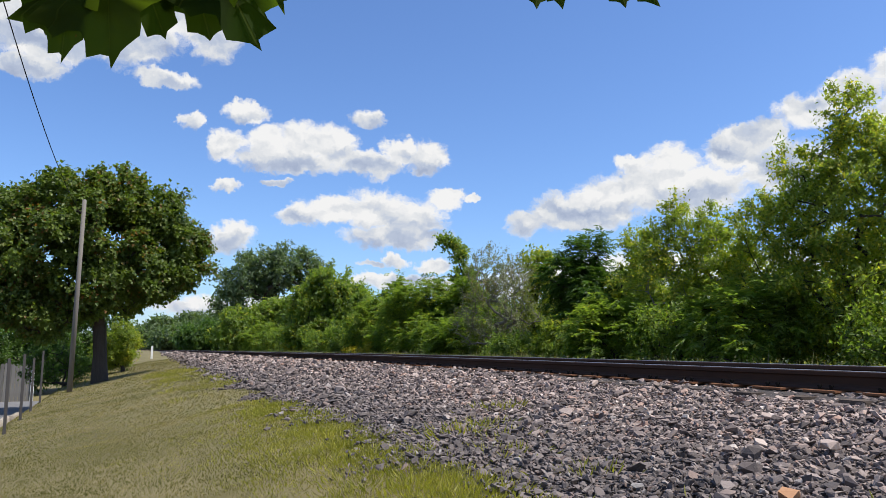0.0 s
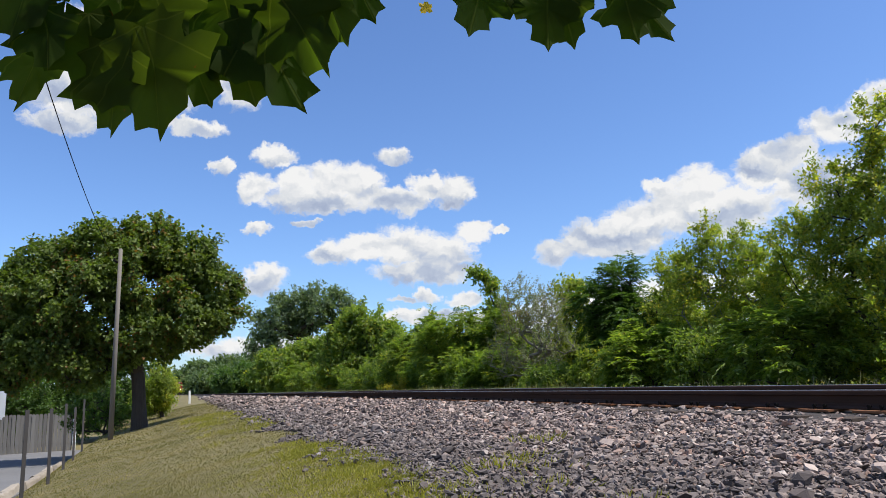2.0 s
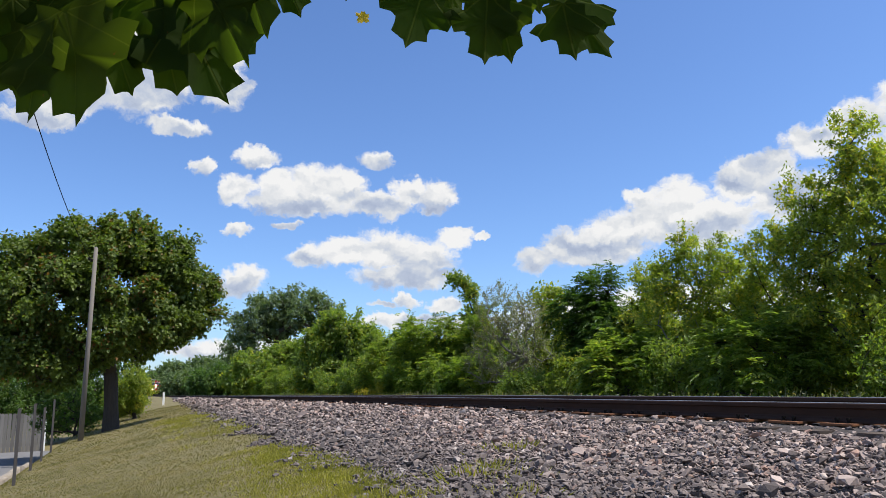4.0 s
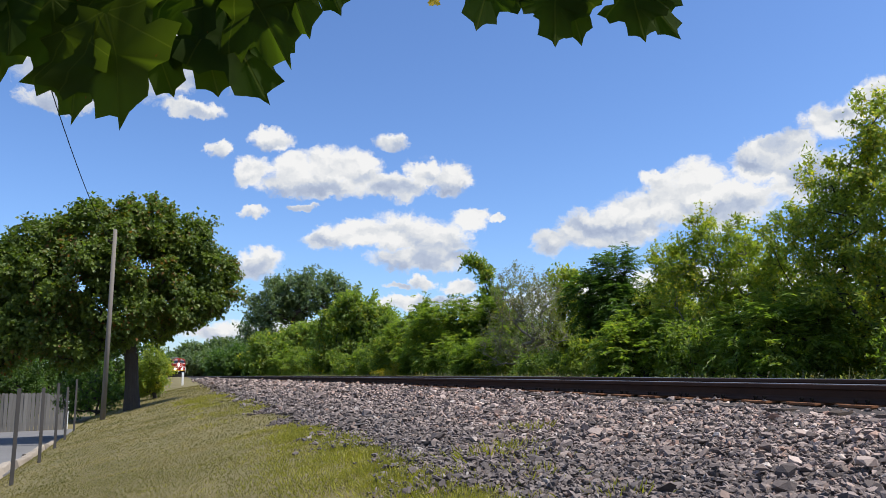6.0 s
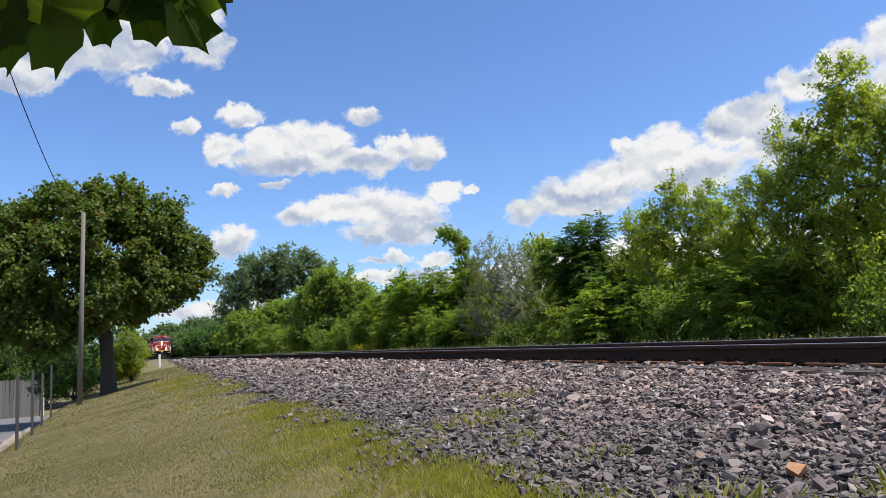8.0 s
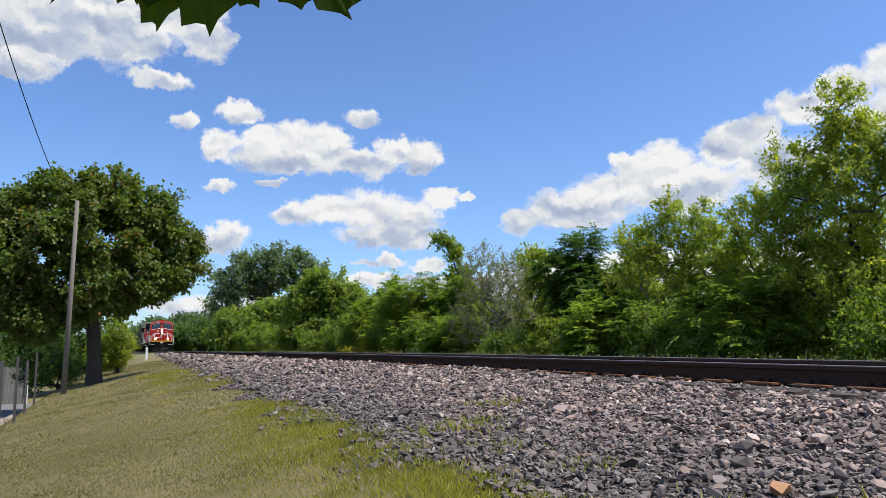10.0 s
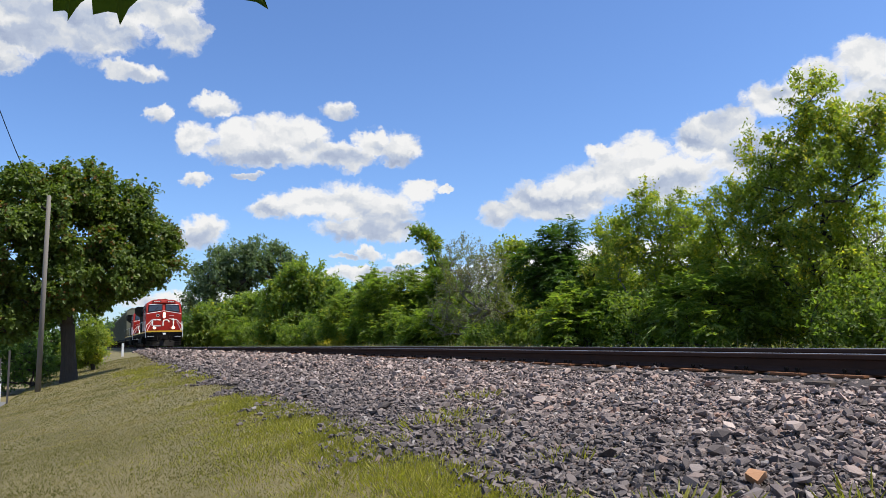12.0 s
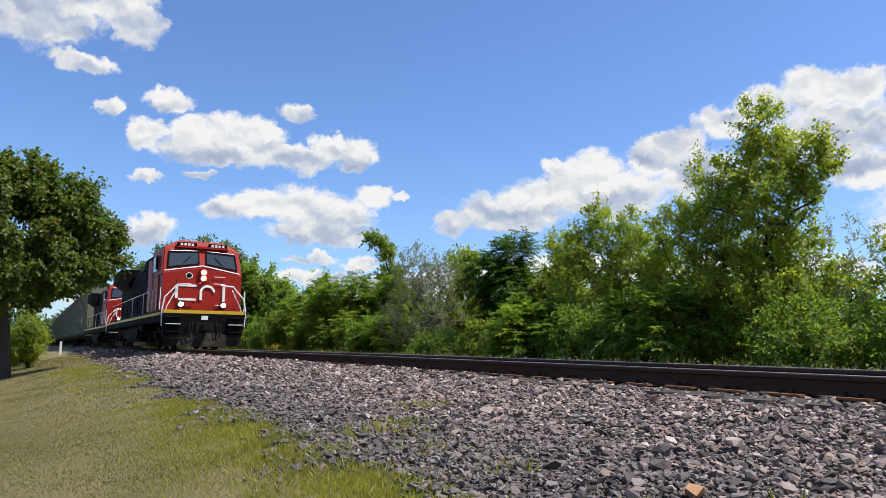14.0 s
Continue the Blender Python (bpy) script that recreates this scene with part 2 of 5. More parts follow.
def stone_material():
    m, k, shader, where = material("ballast_stone", 0.85)
    each = k.add("ShaderNodeNewGeometry").outputs["Random Per Island"]
    single = k.add("ShaderNodeObjectInfo").outputs["Random"]
    pick = k.math("FRACT", k.math("ADD", each, single))
    base = k.ramp(pick, (0.0, (0.05, 0.040, 0.036)), (0.3, (0.15, 0.119, 0.106)), (0.6, (0.31, 0.25, 0.224)), (0.85, (0.50, 0.415, 0.37)), (0.94, (0.38, 0.23, 0.165)), (1.0, (0.78, 0.72, 0.66)))
    # stones turn darker towards the lawn's edge and slightly warmer towards the rail
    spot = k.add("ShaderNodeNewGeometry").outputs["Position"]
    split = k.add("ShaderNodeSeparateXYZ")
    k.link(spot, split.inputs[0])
    railward = k.smooth(k.math("ADD", split.outputs[0], k.math("MULTIPLY", k.math("SUBTRACT", k.noise(spot, 1.1, 3), 0.5), 2.2)), 1.9, 4.6)
    base = k.mix(railward, k.mix(0.62, base, (0.040, 0.030, 0.026)), k.mix(1.0, base, (1.06, 0.98, 0.92), "MULTIPLY"))
    grain = k.noise(where, 60, 5, 0.7)
    base = k.mix(k.math("MULTIPLY", grain, 0.6), base, (0.10, 0.085, 0.08))
    k.link(base, shader.inputs["Base Color"])
    bump(k, shader, grain, 0.5, 0.006)
    return m


def ground_material():
    """Lawn, worn lawn, cinders under the ballast and rough verge, told apart by where they lie."""
    m, k, shader, where = material("ground_cover", 0.95)
    split = k.add("ShaderNodeSeparateXYZ")
    k.link(where, split.inputs[0])
    x, y = split.outputs[0], split.outputs[1]
    wobble = k.noise(where, 1.4, 5)
    toe = k.math("SUBTRACT", k.math("SUBTRACT", x, k.math("ADD", k.math("MULTIPLY", y, 0.03), 1.60)), k.math("MULTIPLY", k.math("SUBTRACT", wobble, 0.5), 1.0))
    cinder = k.smooth(toe, -0.12, 0.12)
    cinder = k.math("MULTIPLY", cinder, k.math("SUBTRACT", 1.0, k.smooth(x, 7.0, 8.2)))
    fine, mid, big = k.noise(where, 55, 4, 0.7), k.noise(where, 4.5, 5, 0.6), k.noise(where, 0.55, 3)
    stripe = k.noise(k.vec("MULTIPLY", where, (1.6, 0.12, 1)), 1.0, 3)
    grass = k.mix(fine, (0.073, 0.064, 0.016), (0.160, 0.134, 0.044))
    dry = k.mix(fine, (0.142, 0.112, 0.044), (0.25, 0.205, 0.092))
    dryness = k.smooth(k.math("ADD", k.math("ADD", k.math("MULTIPLY", mid, 0.5), k.math("MULTIPLY", big, 0.55)), k.math("MULTIPLY", stripe, 0.45)), 0.50, 1.05)
    grass = k.mix(dryness, grass, dry)
    # bed colour darkened to deepen the shade in the gaps between stones
    soil = k.mix(k.noise(where, 26, 4, 0.7), (0.010, 0.008, 0.007), (0.09, 0.072, 0.064))
    k.link(k.mix(cinder, grass, soil), shader.inputs["Base Color"])
    bump(k, shader, fine, 0.6, 0.012)
    return m


def asphalt_material():
    m, k, shader, where = material("old_asphalt", 0.9)
    grit, stain = k.noise(where, 90, 3, 0.7), k.noise(where, 0.8, 4)
    k.link(k.mix(k.math("MULTIPLY", k.math("ADD", grit, stain), 0.5), (0.07, 0.07, 0.075), (0.22, 0.215, 0.21)), shader.inputs["Base Color"])
    bump(k, shader, grit, 0.4, 0.005)
    return m


def rough_material(name, a, b, scale=(1, 1, 1), grain=14, rough=0.85, relief=0.4, metal=0.0):
    m, k, shader, where = material(name, rough, metal)
    tone = k.add("ShaderNodeObjectInfo").outputs["Random"]
    f = k.noise(k.vec("MULTIPLY", where, scale), grain, 6, 0.65)
    big = k.noise(where, 0.9, 3)
    fac = k.math("ADD", k.math("MULTIPLY", f, 0.7), k.math("ADD", k.math("MULTIPLY", big, 0.3), k.math("MULTIPLY", k.math("SUBTRACT", tone, 0.5), 0.35)), clamp=True)
    k.link(k.mix(fac, a, b), shader.inputs["Base Color"])
    if not metal:
        shader.inputs["Specular IOR Level"].default_value = 0.15
    bump(k, shader, f, relief, 0.01)
    return m


def lamp_material(name, colour, power):
    m, k, shader, where = material(name, 0.2)
    shader.inputs["Base Color"].default_value = (0.9, 0.9, 0.85, 1)
    shader.inputs["Emission Color"].default_value = (*colour, 1)
    shader.inputs["Emission Strength"].default_value = power
    return m


def glass_material(name, tint):
    m, k, shader, where = material(name, 0.06)
    shader.inputs["Base Color"].default_value = (*tint, 1)
    shader.inputs["Specular IOR Level"].default_value = 0.8
    return m


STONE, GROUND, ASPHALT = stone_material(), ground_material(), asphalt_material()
RAIL_SIDE = rough_material("rail_rust", (0.026, 0.016, 0.012), (0.085, 0.047, 0.033), (1, .3, 1), 10, 0.95, 0.3)
RAIL_TOP = rough_material("rail_polish", (0.30, 0.29, 0.28), (0.46, 0.45, 0.44), (3, .1, 1), 6, 0.5, 0.05, 1.0)
PLATE = rough_material("tie_plate_rust", (0.10, 0.045, 0.025), (0.26, 0.12, 0.06), (1, 1, 1), 18, 0.85)
TIE = rough_material("creosoted_wood", (0.03, 0.024, 0.02), (0.13, 0.10, 0.08), (1, 6, 4), 5, 0.9)
GREYWOOD = rough_material("weathered_wood", (0.075, 0.070, 0.066), (0.24, 0.23, 0.215), (6, 6, .4), 4, 0.9)
# pole wood is toned down in colour to stand for the shade on it
POLEWOOD = rough_material("pole_wood", (0.075, 0.068, 0.058), (0.21, 0.19, 0.165), (7, 7, .3), 4, 0.9)
POST_STEEL = rough_material("post_steel", (0.03, 0.028, 0.027), (0.09, 0.08, 0.075), (1, 1, .2), 16, 0.6, 0.2, 0.3)
CONCRETE = rough_material("worn_concrete", (0.20, 0.17, 0.135), (0.42, 0.37, 0.31), (1, 1, 1), 9, 0.9)
WHITE = paint("white_paint", (0.78, 0.78, 0.76), 0.5, (0.35, 0.33, 0.30), 0.3)
RED = paint("red_paint", (0.31, 0.019, 0.013), 0.5, (0.11, 0.025, 0.016), 0.4, 0.16)
BLACK = paint("black_paint", (0.005, 0.005, 0.0055), 0.8, (0.018, 0.015, 0.013), 0.5, 0.06)
GRIME = paint("grimy_steel", (0.012, 0.011, 0.010), 0.85, (0.06, 0.05, 0.042), 0.6, 0.08)
YELLOW = paint("yellow_paint", (0.62, 0.38, 0.03), 0.45, (0.15, 0.10, 0.04), 0.3)
GALVANISED = paint("galvanised_roof", (0.36, 0.36, 0.34), 0.6, (0.2, 0.19, 0.17), 0.5)
CARGREY = paint("wagon_olive", (0.145, 0.15, 0.105), 0.8, (0.14, 0.13, 0.10), 0.6)
DUSTY = paint("dusty_steel", (0.05, 0.045, 0.04), 0.85, (0.13, 0.11, 0.095), 0.7, 0.1)
GLASS = glass_material("cab_glass", (0.03, 0.04, 0.05))
HEADLIGHT = lamp_material("headlight_glow", (1.0, 0.86, 0.6), 110.0)
BARK = bark("tree_bark", (0.018, 0.014, 0.011), (0.075, 0.060, 0.046))
GREYBARK = bark("grey_bark", (0.10, 0.09, 0.08), (0.26, 0.24, 0.21))
LEAF_MAPLE = leaf_material("maple_leaves", (0.042, 0.072, 0.013), (0.165, 0.215, 0.040), (0.20, 0.10, 0.03), 0.12, 0.40)
LEAF_GREEN = leaf_material("green_leaves", (0.065, 0.112, 0.026), (0.235, 0.295, 0.064), (0.36, 0.34, 0.06), 0.15, 0.56)
LEAF_BRIGHT = leaf_material("bright_leaves", (0.085, 0.135, 0.028), (0.31, 0.34, 0.068), (0.44, 0.37, 0.06), 0.25, 0.58)
LEAF_DARK = leaf_material("dark_leaves", (0.030, 0.065, 0.018), (0.11, 0.18, 0.042), None, 0, 0.48)
LEAF_GREY = leaf_material("grey_leaves", (0.09, 0.11, 0.06), (0.24, 0.25, 0.15), (0.22, 0.17, 0.08), 0.3, 0.42)
LEAF_BLUE = leaf_material("blue_green_leaves", (0.055, 0.095, 0.052), (0.19, 0.24, 0.14), None, 0, 0.42)
LEAF_FAR = leaf_material("far_leaves", (0.05, 0.085, 0.04), (0.15, 0.20, 0.09), None, 0, 0.42)


def veined_leaf():
    """Broad leaves close to the lens: pale veins from the stem, rusty spots, light shining through."""
    m, k, shader, where = material("branch_leaves", 0.7)
    split = k.add("ShaderNodeSeparateXYZ")
    k.link(where, split.inputs[0])
    side = k.math("ABSOLUTE", split.outputs[0])
    angle = k.math("ARCTAN2", side, k.math("ADD", split.outputs[1], 0.002))
    reach = k.math("SQRT", k.math("ADD", k.math("MULTIPLY", side, side), k.math("MULTIPLY", split.outputs[1], split.outputs[1])))
    vein = None
    for at in (0.0, 0.78, 1.45):
        off = k.math("MULTIPLY", k.math("ABSOLUTE", k.math("SUBTRACT", angle, at)), reach)
        line = k.math("SUBTRACT", 1.0, k.smooth(off, 0.0004, 0.0016))
        vein = line if vein is None else k.math("MAXIMUM", vein, line)
    each = k.add("ShaderNodeObjectInfo").outputs["Random"]
    cloudy = k.noise(where, 28, 4, 0.6)
    # greens darkened: the shade of a tree overhead is put into the colour
    colour = k.mix(k.math("ADD", k.math("MULTIPLY", each, 0.6), k.math("MULTIPLY", cloudy, 0.4)), (0.017, 0.034, 0.006), (0.050, 0.070, 0.012))
    colour = k.mix(k.math("MULTIPLY", vein, 0.35), colour, (0.10, 0.12, 0.03))
    colour = k.mix(k.smooth(k.noise(where, 55, 2), 0.72, 0.76), colour, (0.10, 0.045, 0.015))
    k.link(colour, shader.inputs["Base Color"])
    shader.inputs["Specular IOR Level"].default_value = 0.04
    bump(k, shader, k.math("SUBTRACT", cloudy, vein), 0.5, 0.002)
    through_light = k.add("ShaderNodeBsdfTranslucent")
    k.link(k.mix(1.0, colour, (2.2, 2.4, 0.6), "MULTIPLY"), through_light.inputs[0])
    both = k.add("ShaderNodeMixShader")
    both.inputs[0].default_value = 0.6
    k.link(shader.outputs[0], both.inputs[1])
    k.link(through_light.outputs[0], both.inputs[2])
    k.link(both.outputs[0], m.node_tree.nodes["Material Output"].inputs[0])
    return m


LEAF_NEAR = veined_leaf()
LEAF_YELLOW = leaf_material("yellow_leaves", (0.40, 0.26, 0.02), (0.6, 0.42, 0.04), None, 0, 0.5)
LEAF_GOLD = leaf_material("goldenrod_leaves", (0.14, 0.16, 0.02), (0.42, 0.32, 0.03), None, 0, 0.4)
GRASS = leaf_material("grass_blades", (0.076, 0.073, 0.016), (0.172, 0.150, 0.040), (0.245, 0.195, 0.086), 0.6, 0.35)
GRASS_LUSH = leaf_material("lush_grass", (0.14, 0.14, 0.024), (0.36, 0.32, 0.065), None, 0, 0.45)
WEED_DRY = leaf_material("dry_weeds", (0.16, 0.165, 0.08), (0.42, 0.38, 0.25), (0.5, 0.42, 0.22), 0.3, 0.45)
CLAY = rough_material("fired_clay", (0.30, 0.15, 0.08), (0.45, 0.26, 0.14), (1, 1, 1), 20)

# ---------------------------------------------------------------- building helpers


def mesh_object(name, verts, faces, mat, parent=None, smooth=False):
    me = bpy.data.meshes.new(name)
    me.from_pydata(verts, [], faces)
    me.materials.append(mat)
    if smooth:
        me.shade_smooth()
    else:
        me.shade_flat()
    ob = new(name, me)
    ob.parent = parent
    return ob


def triangles(name, verts, tris, mat, parent=None):
    """A mesh from arrays of corners and triangles."""
    me = bpy.data.meshes.new(name)
    n, f = len(verts), len(tris)
    me.vertices.add(n)
    me.vertices.foreach_set("co", np.asarray(verts, np.float32).ravel())
    me.loops.add(3 * f)
    me.loops.foreach_set("vertex_index", np.asarray(tris, np.int32).ravel())
    me.polygons.add(f)
    me.polygons.foreach_set("loop_start", np.arange(0, 3 * f, 3, dtype=np.int32))
    me.materials.append(mat)
    me.update(calc_edges=True)
    me.validate()
    me.shade_flat()
    ob = new(name, me)
    ob.parent = parent
    return ob


def part(name, bm, mat, parent, label="", smooth=False):
    me = bpy.data.meshes.new(name)
    bm.to_mesh(me)
    bm.free()
    me.materials.append(mat)
    if smooth:
        me.shade_smooth()
    ob = new(name, me)
    ob.parent = parent
    return tagged(ob, label) if label else ob


def add_box(bm, x0, x1, y0, y1, z0, z1, bevel=0.0):
    got = bmesh.ops.create_cube(bm, size=1.0, matrix=Matrix.Translation(((x0 + x1) / 2, (y0 + y1) / 2, (z0 + z1) / 2)) @ Matrix.Diagonal((x1 - x0, y1 - y0, z1 - z0, 1)))
    if bevel:
        edges = list({e for v in got["verts"] for e in v.link_edges})
        bmesh.ops.bevel(bm, geom=edges, offset=bevel, segments=2, affect="EDGES")
    return bm


def box(x0, x1, y0, y1, z0, z1, bevel=0.0):
    return add_box(bmesh.new(), x0, x1, y0, y1, z0, z1, bevel)


def add_rod(bm, a, b, r, sides=8, r2=None):
    a, b = Vector(a), Vector(b)
    m = Matrix.Translation((a + b) / 2) @ (b - a).to_track_quat("Z", "Y").to_matrix().to_4x4()
    bmesh.ops.create_cone(bm, cap_ends=True, segments=sides, radius1=r, radius2=r if r2 is None else r2, depth=(b - a).length, matrix=m)
    return bm


def rods(points, r, sides=8):
    bm = bmesh.new()
    for a, b in zip(points, points[1:]):
        add_rod(bm, a, b, r, sides)
    return bm


def disc(x0, x1, y, z, r, sides=24):
    bm = bmesh.new()
    m = Matrix.Translation(((x0 + x1) / 2, y, z)) @ Matrix.Rotation(math.pi / 2, 4, "Y")
    bmesh.ops.create_cone(bm, cap_ends=True, segments=sides, radius1=r, radius2=r, depth=abs(x1 - x0), matrix=m)
    return bm


def prism(outline, a, b, axis="y"):
    """An outline of (across, up) pairs drawn out along an axis from a to b."""
    bm = bmesh.new()
    if axis == "y":
        front = [bm.verts.new((u, a, v)) for u, v in outline]
        back = [bm.verts.new((u, b, v)) for u, v in outline]
    else:
        front = [bm.verts.new((a, u, v)) for u, v in outline]
        back = [bm.verts.new((b, u, v)) for u, v in outline]
    bm.faces.new(front)
    bm.faces.new(back[::-1])
    for i in range(len(outline)):
        j = (i + 1) % len(outline)
        bm.faces.new((front[j], front[i], back[i], back[j]))
    bmesh.ops.recalc_face_normals(bm, faces=bm.faces)
    return bm


# ---------------------------------------------------------------- the lie of the land
PROFILE_X = np.array([-3000, -60, -12, -2.62, -2.3, -1.8, -0.7, 0.3, 1.3, 1.75, 2.4, 3.4, 4.7, 5.15, 7.1, 7.6, 8.8, 10, 14, 40, 3000])
PROFILE_Z = np.array([-2.2, -2.0, -1.75, -1.70, -1.52, -1.29, -1.05, -0.82, -0.60, -0.53, -0.46, -0.39, -0.235, -0.185, -0.195, -0.30, -0.62, -0.62, -0.5, -0.6, -1.5])


def rail_height(y):
    """The line dips gently into the distance."""
    y = np.asarray(y, float)
    s = np.clip((y - 8) / 14, 0, 1)
    return -0.025 - 0.0034 * np.where(y > 22, y - 15, 7 * s * s) * np.where(y > 500, 500 / np.maximum(y, 1), 1)


def toe(y):
    """Where the lawn meets the ballast."""
    return 1.60 + 0.03 * np.asarray(y, float)


def land(x, y):
    x = np.asarray(x, float)
    return np.interp(x, PROFILE_X, PROFILE_Z) + rail_height(y) * np.clip((x + 2.2) / 3, 0, 1) - 0.026 * np.clip(np.asarray(y, float) - 12, 0, 26) * np.clip((-2.0 - x) / .8, 0, 1) - .015 * np.clip((x - toe(y)) / .3, 0, 1) * (x < 5)


def build_ground():
    xs = np.concatenate(([-3000, -900, -300, -100, -50, -25, -15, -10, -7, -5, -3.6], np.arange(-2.7, 8.8, 0.09), [9.4, 10, 11, 12, 13, 14, 17, 22, 30, 45, 90, 200, 600, 3000]))
    ys = np.concatenate(([-3000, -600, -150, -50, -20, -8, -3], np.arange(0, 14, 0.1), np.arange(14, 40, 0.4), np.arange(40, 120, 2.5), [130, 150, 180, 220, 280, 360, 500, 800, 1500, 3500]))
    gx, gy = np.meshgrid(xs, ys)
    gz = land(gx, gy)
    rng = np.random.default_rng(3)
    near = (gx > -1.9) & (gx < 8.8) & (gy < 40)
    gz = gz + np.where(near, rng.normal(0, 1, gz.shape), 0) * np.where(gx > toe(gy), .006, .0012)
    w = len(xs)
    n = np.arange(len(ys) - 1)[:, None] * w + np.arange(w - 1)[None, :]
    quads = np.stack([n, n + 1, n + w + 1, n + w], -1).reshape(-1, 4)
    tris = np.concatenate([quads[:, :3], quads[:, [0, 2, 3]]])
    ob = triangles("ground", np.stack([gx, gy, gz], -1).reshape(-1, 3), tris, GROUND)
    ob.data.shade_smooth()
    return tagged(ob, "mown lawn bank and stony soil beside the railway", "ground", kind="structure")


build_ground()

# paved yard below the bank
yard = new("pavement")
tagged(yard, "old grey asphalt yard below the grass bank", "pavement", kind="structure")
slab = prism([(2, -1.95), (2, -1.62), (12, -1.62), (34, -2.19), (37.7, -2.29), (37.7, -2.7)], -40, -2.62, "x")
part("asphalt", slab, ASPHALT, yard)


def build_kerbs():
    rng = random.Random(4)
    y = 9.0
    while y < 24:
        length = 1.75
        k = new("kerb_stone")
        tagged(k, "weathered concrete parking kerb beside the grass bank", "kerb", "kerb stones")
        bm = prism([(-0.11, 0), (0.11, 0), (0.08, 0.13), (0.05, 0.16), (-0.05, 0.16), (-0.08, 0.13)], 0, length)
        bmesh.ops.subdivide_edges(bm, edges=[e for e in bm.edges if e.calc_length() > 1], cuts=6)
        for v in bm.verts:
            v.co += Vector((rng.uniform(-.012, .012), rng.uniform(-.02, .02), rng.uniform(-.012, .008)))
        part("block", bm, CONCRETE, k)
        k.matrix_world = pose(-2.72 + rng.uniform(-.06, .06), y, -1.615 - .0255 * max(0, y + .8 - 12), -1.4, 0, rng.uniform(-3, 3))
        y += length + 0.1


build_kerbs()

# ---------------------------------------------------------------- railway track
TRACK_X, GAUGE = 6.1, 1.50


def rail_strip(outline, ys):
    verts, faces = [], []
    n = len(outline)
    for y in ys:
        z = float(rail_height(y))
        verts += [(u, y, v + z) for u, v in outline]
    for i in range(len(ys) - 1):
        for j in range(n):
            a, b = i * n + j, i * n + (j + 1) % n
            faces.append((a, b, b + n, a + n))
    return verts, faces


def build_track():
    track = new("railway_track")
    tagged(track, "rusty steel rails spiked to wooden ties in ballast", "railway track", kind="structure")
    ys = list(np.concatenate((np.arange(-60, 0, 10), np.arange(0, 40, 1.0), np.arange(40, 460, 10))))
    web = [(-.07, -.155), (.07, -.155), (.07, -.144), (.028, -.130), (.008, -.110), (.008, -.052), (.035, -.040), (.035, -.012), (.028, -.003), (-.028, -.003), (-.035, -.012), (-.035, -.040), (-.008, -.052), (-.008, -.110), (-.028, -.130), (-.07, -.144)]
    crown = [(-.029, -.004), (.029, -.004), (.022, 0.0), (-.022, 0.0)]
    for side in (-1, 1):
        x = TRACK_X + side * GAUGE / 2
        v, f = rail_strip([(u + x, w) for u, w in web], ys)
        rail = mesh_object("rail", v, f, RAIL_SIDE, track)
        v, f = rail_strip([(u + x, w) for u, w in crown], ys)
        tagged(mesh_object("running_surface", v, f, RAIL_TOP, rail), "polished steel rail top")
    tie = box(-1.22, 1.22, -.11, .11, -.17, 0, 0.008)
    me = bpy.data.meshes.new("tie")
    tie.to_mesh(me)
    tie.free()
    me.materials.append(TIE)
    plate = box(-.18, .18, -.15, .15, 0, .02, 0.004)
    pm = bpy.data.meshes.new("tie_plate")
    plate.to_mesh(pm)
    plate.free()
    pm.materials.append(PLATE)
    spike = bmesh.new()
    add_box(spike, -.009, .009, -.009, .009, -.05, .025)
    add_box(spike, -.02, .012, -.015, .015, .02, .042, 0.005)
    sm = bpy.data.meshes.new("spike")
    spike.to_mesh(sm)
    spike.free()
    sm.materials.append(GRIME)
    anchor = box(-.085, .085, -.012, .012, -.05, -.004, 0.004)
    am = bpy.data.meshes.new("rail_anchor")
    anchor.to_mesh(am)
    anchor.free()
    am.materials.append(GRIME)
    rng = random.Random(8)
    for i in range(150):
        y = 1.0 + 0.52 * i
        z = float(rail_height(y)) - 0.177
        rest = z - .018
        o = new("tie", me)
        o.parent = track
        o.matrix_basis = pose(TRACK_X + rng.uniform(-.05, .05), y, rest, 0, 0, rng.uniform(-1, 1))
        if i < 70:
            p = new("tie_plate", pm)
            p.parent = track
            p.matrix_basis = pose(TRACK_X - GAUGE / 2, y, z + .001)
            for dx, dy in ((-.095, -.05), (-.095, .055)):
                s = new("spike", sm)
                s.parent = track
                s.matrix_basis = pose(TRACK_X - GAUGE / 2 + dx, y + dy, z + .02, 0, 0, 180 + rng.uniform(-8, 8))
            if i % 2 == 0:
                a = new("rail_anchor", am)
                a.parent = track
                a.matrix_basis = pose(TRACK_X - GAUGE / 2, y + .13, z + .022)


build_track()

# ---------------------------------------------------------------- plants


def unit(v):
    return v / np.maximum(np.linalg.norm(v, axis=-1, keepdims=True), 1e-9)


def leaf_arrays(base, way, normal, length, width):
    """Folded pointed leaves: two triangles each."""
    side = unit(np.cross(way, normal))
    up = np.cross(side, way)
    length, width = length[:, None], width[:, None]
    mid = base + way * length * 0.45
    a = mid + side * width / 2 + up * width * 0.18
    b = mid - side * width / 2 + up * width * 0.18
    tip = base + way * length - up * length * 0.08
    verts = np.stack([base, a, tip, b], 1).reshape(-1, 3)
    n = np.arange(len(base))[:, None] * 4
    tris = np.concatenate([n + [[0, 1, 2]], n + [[0, 2, 3]]])
    return verts, tris


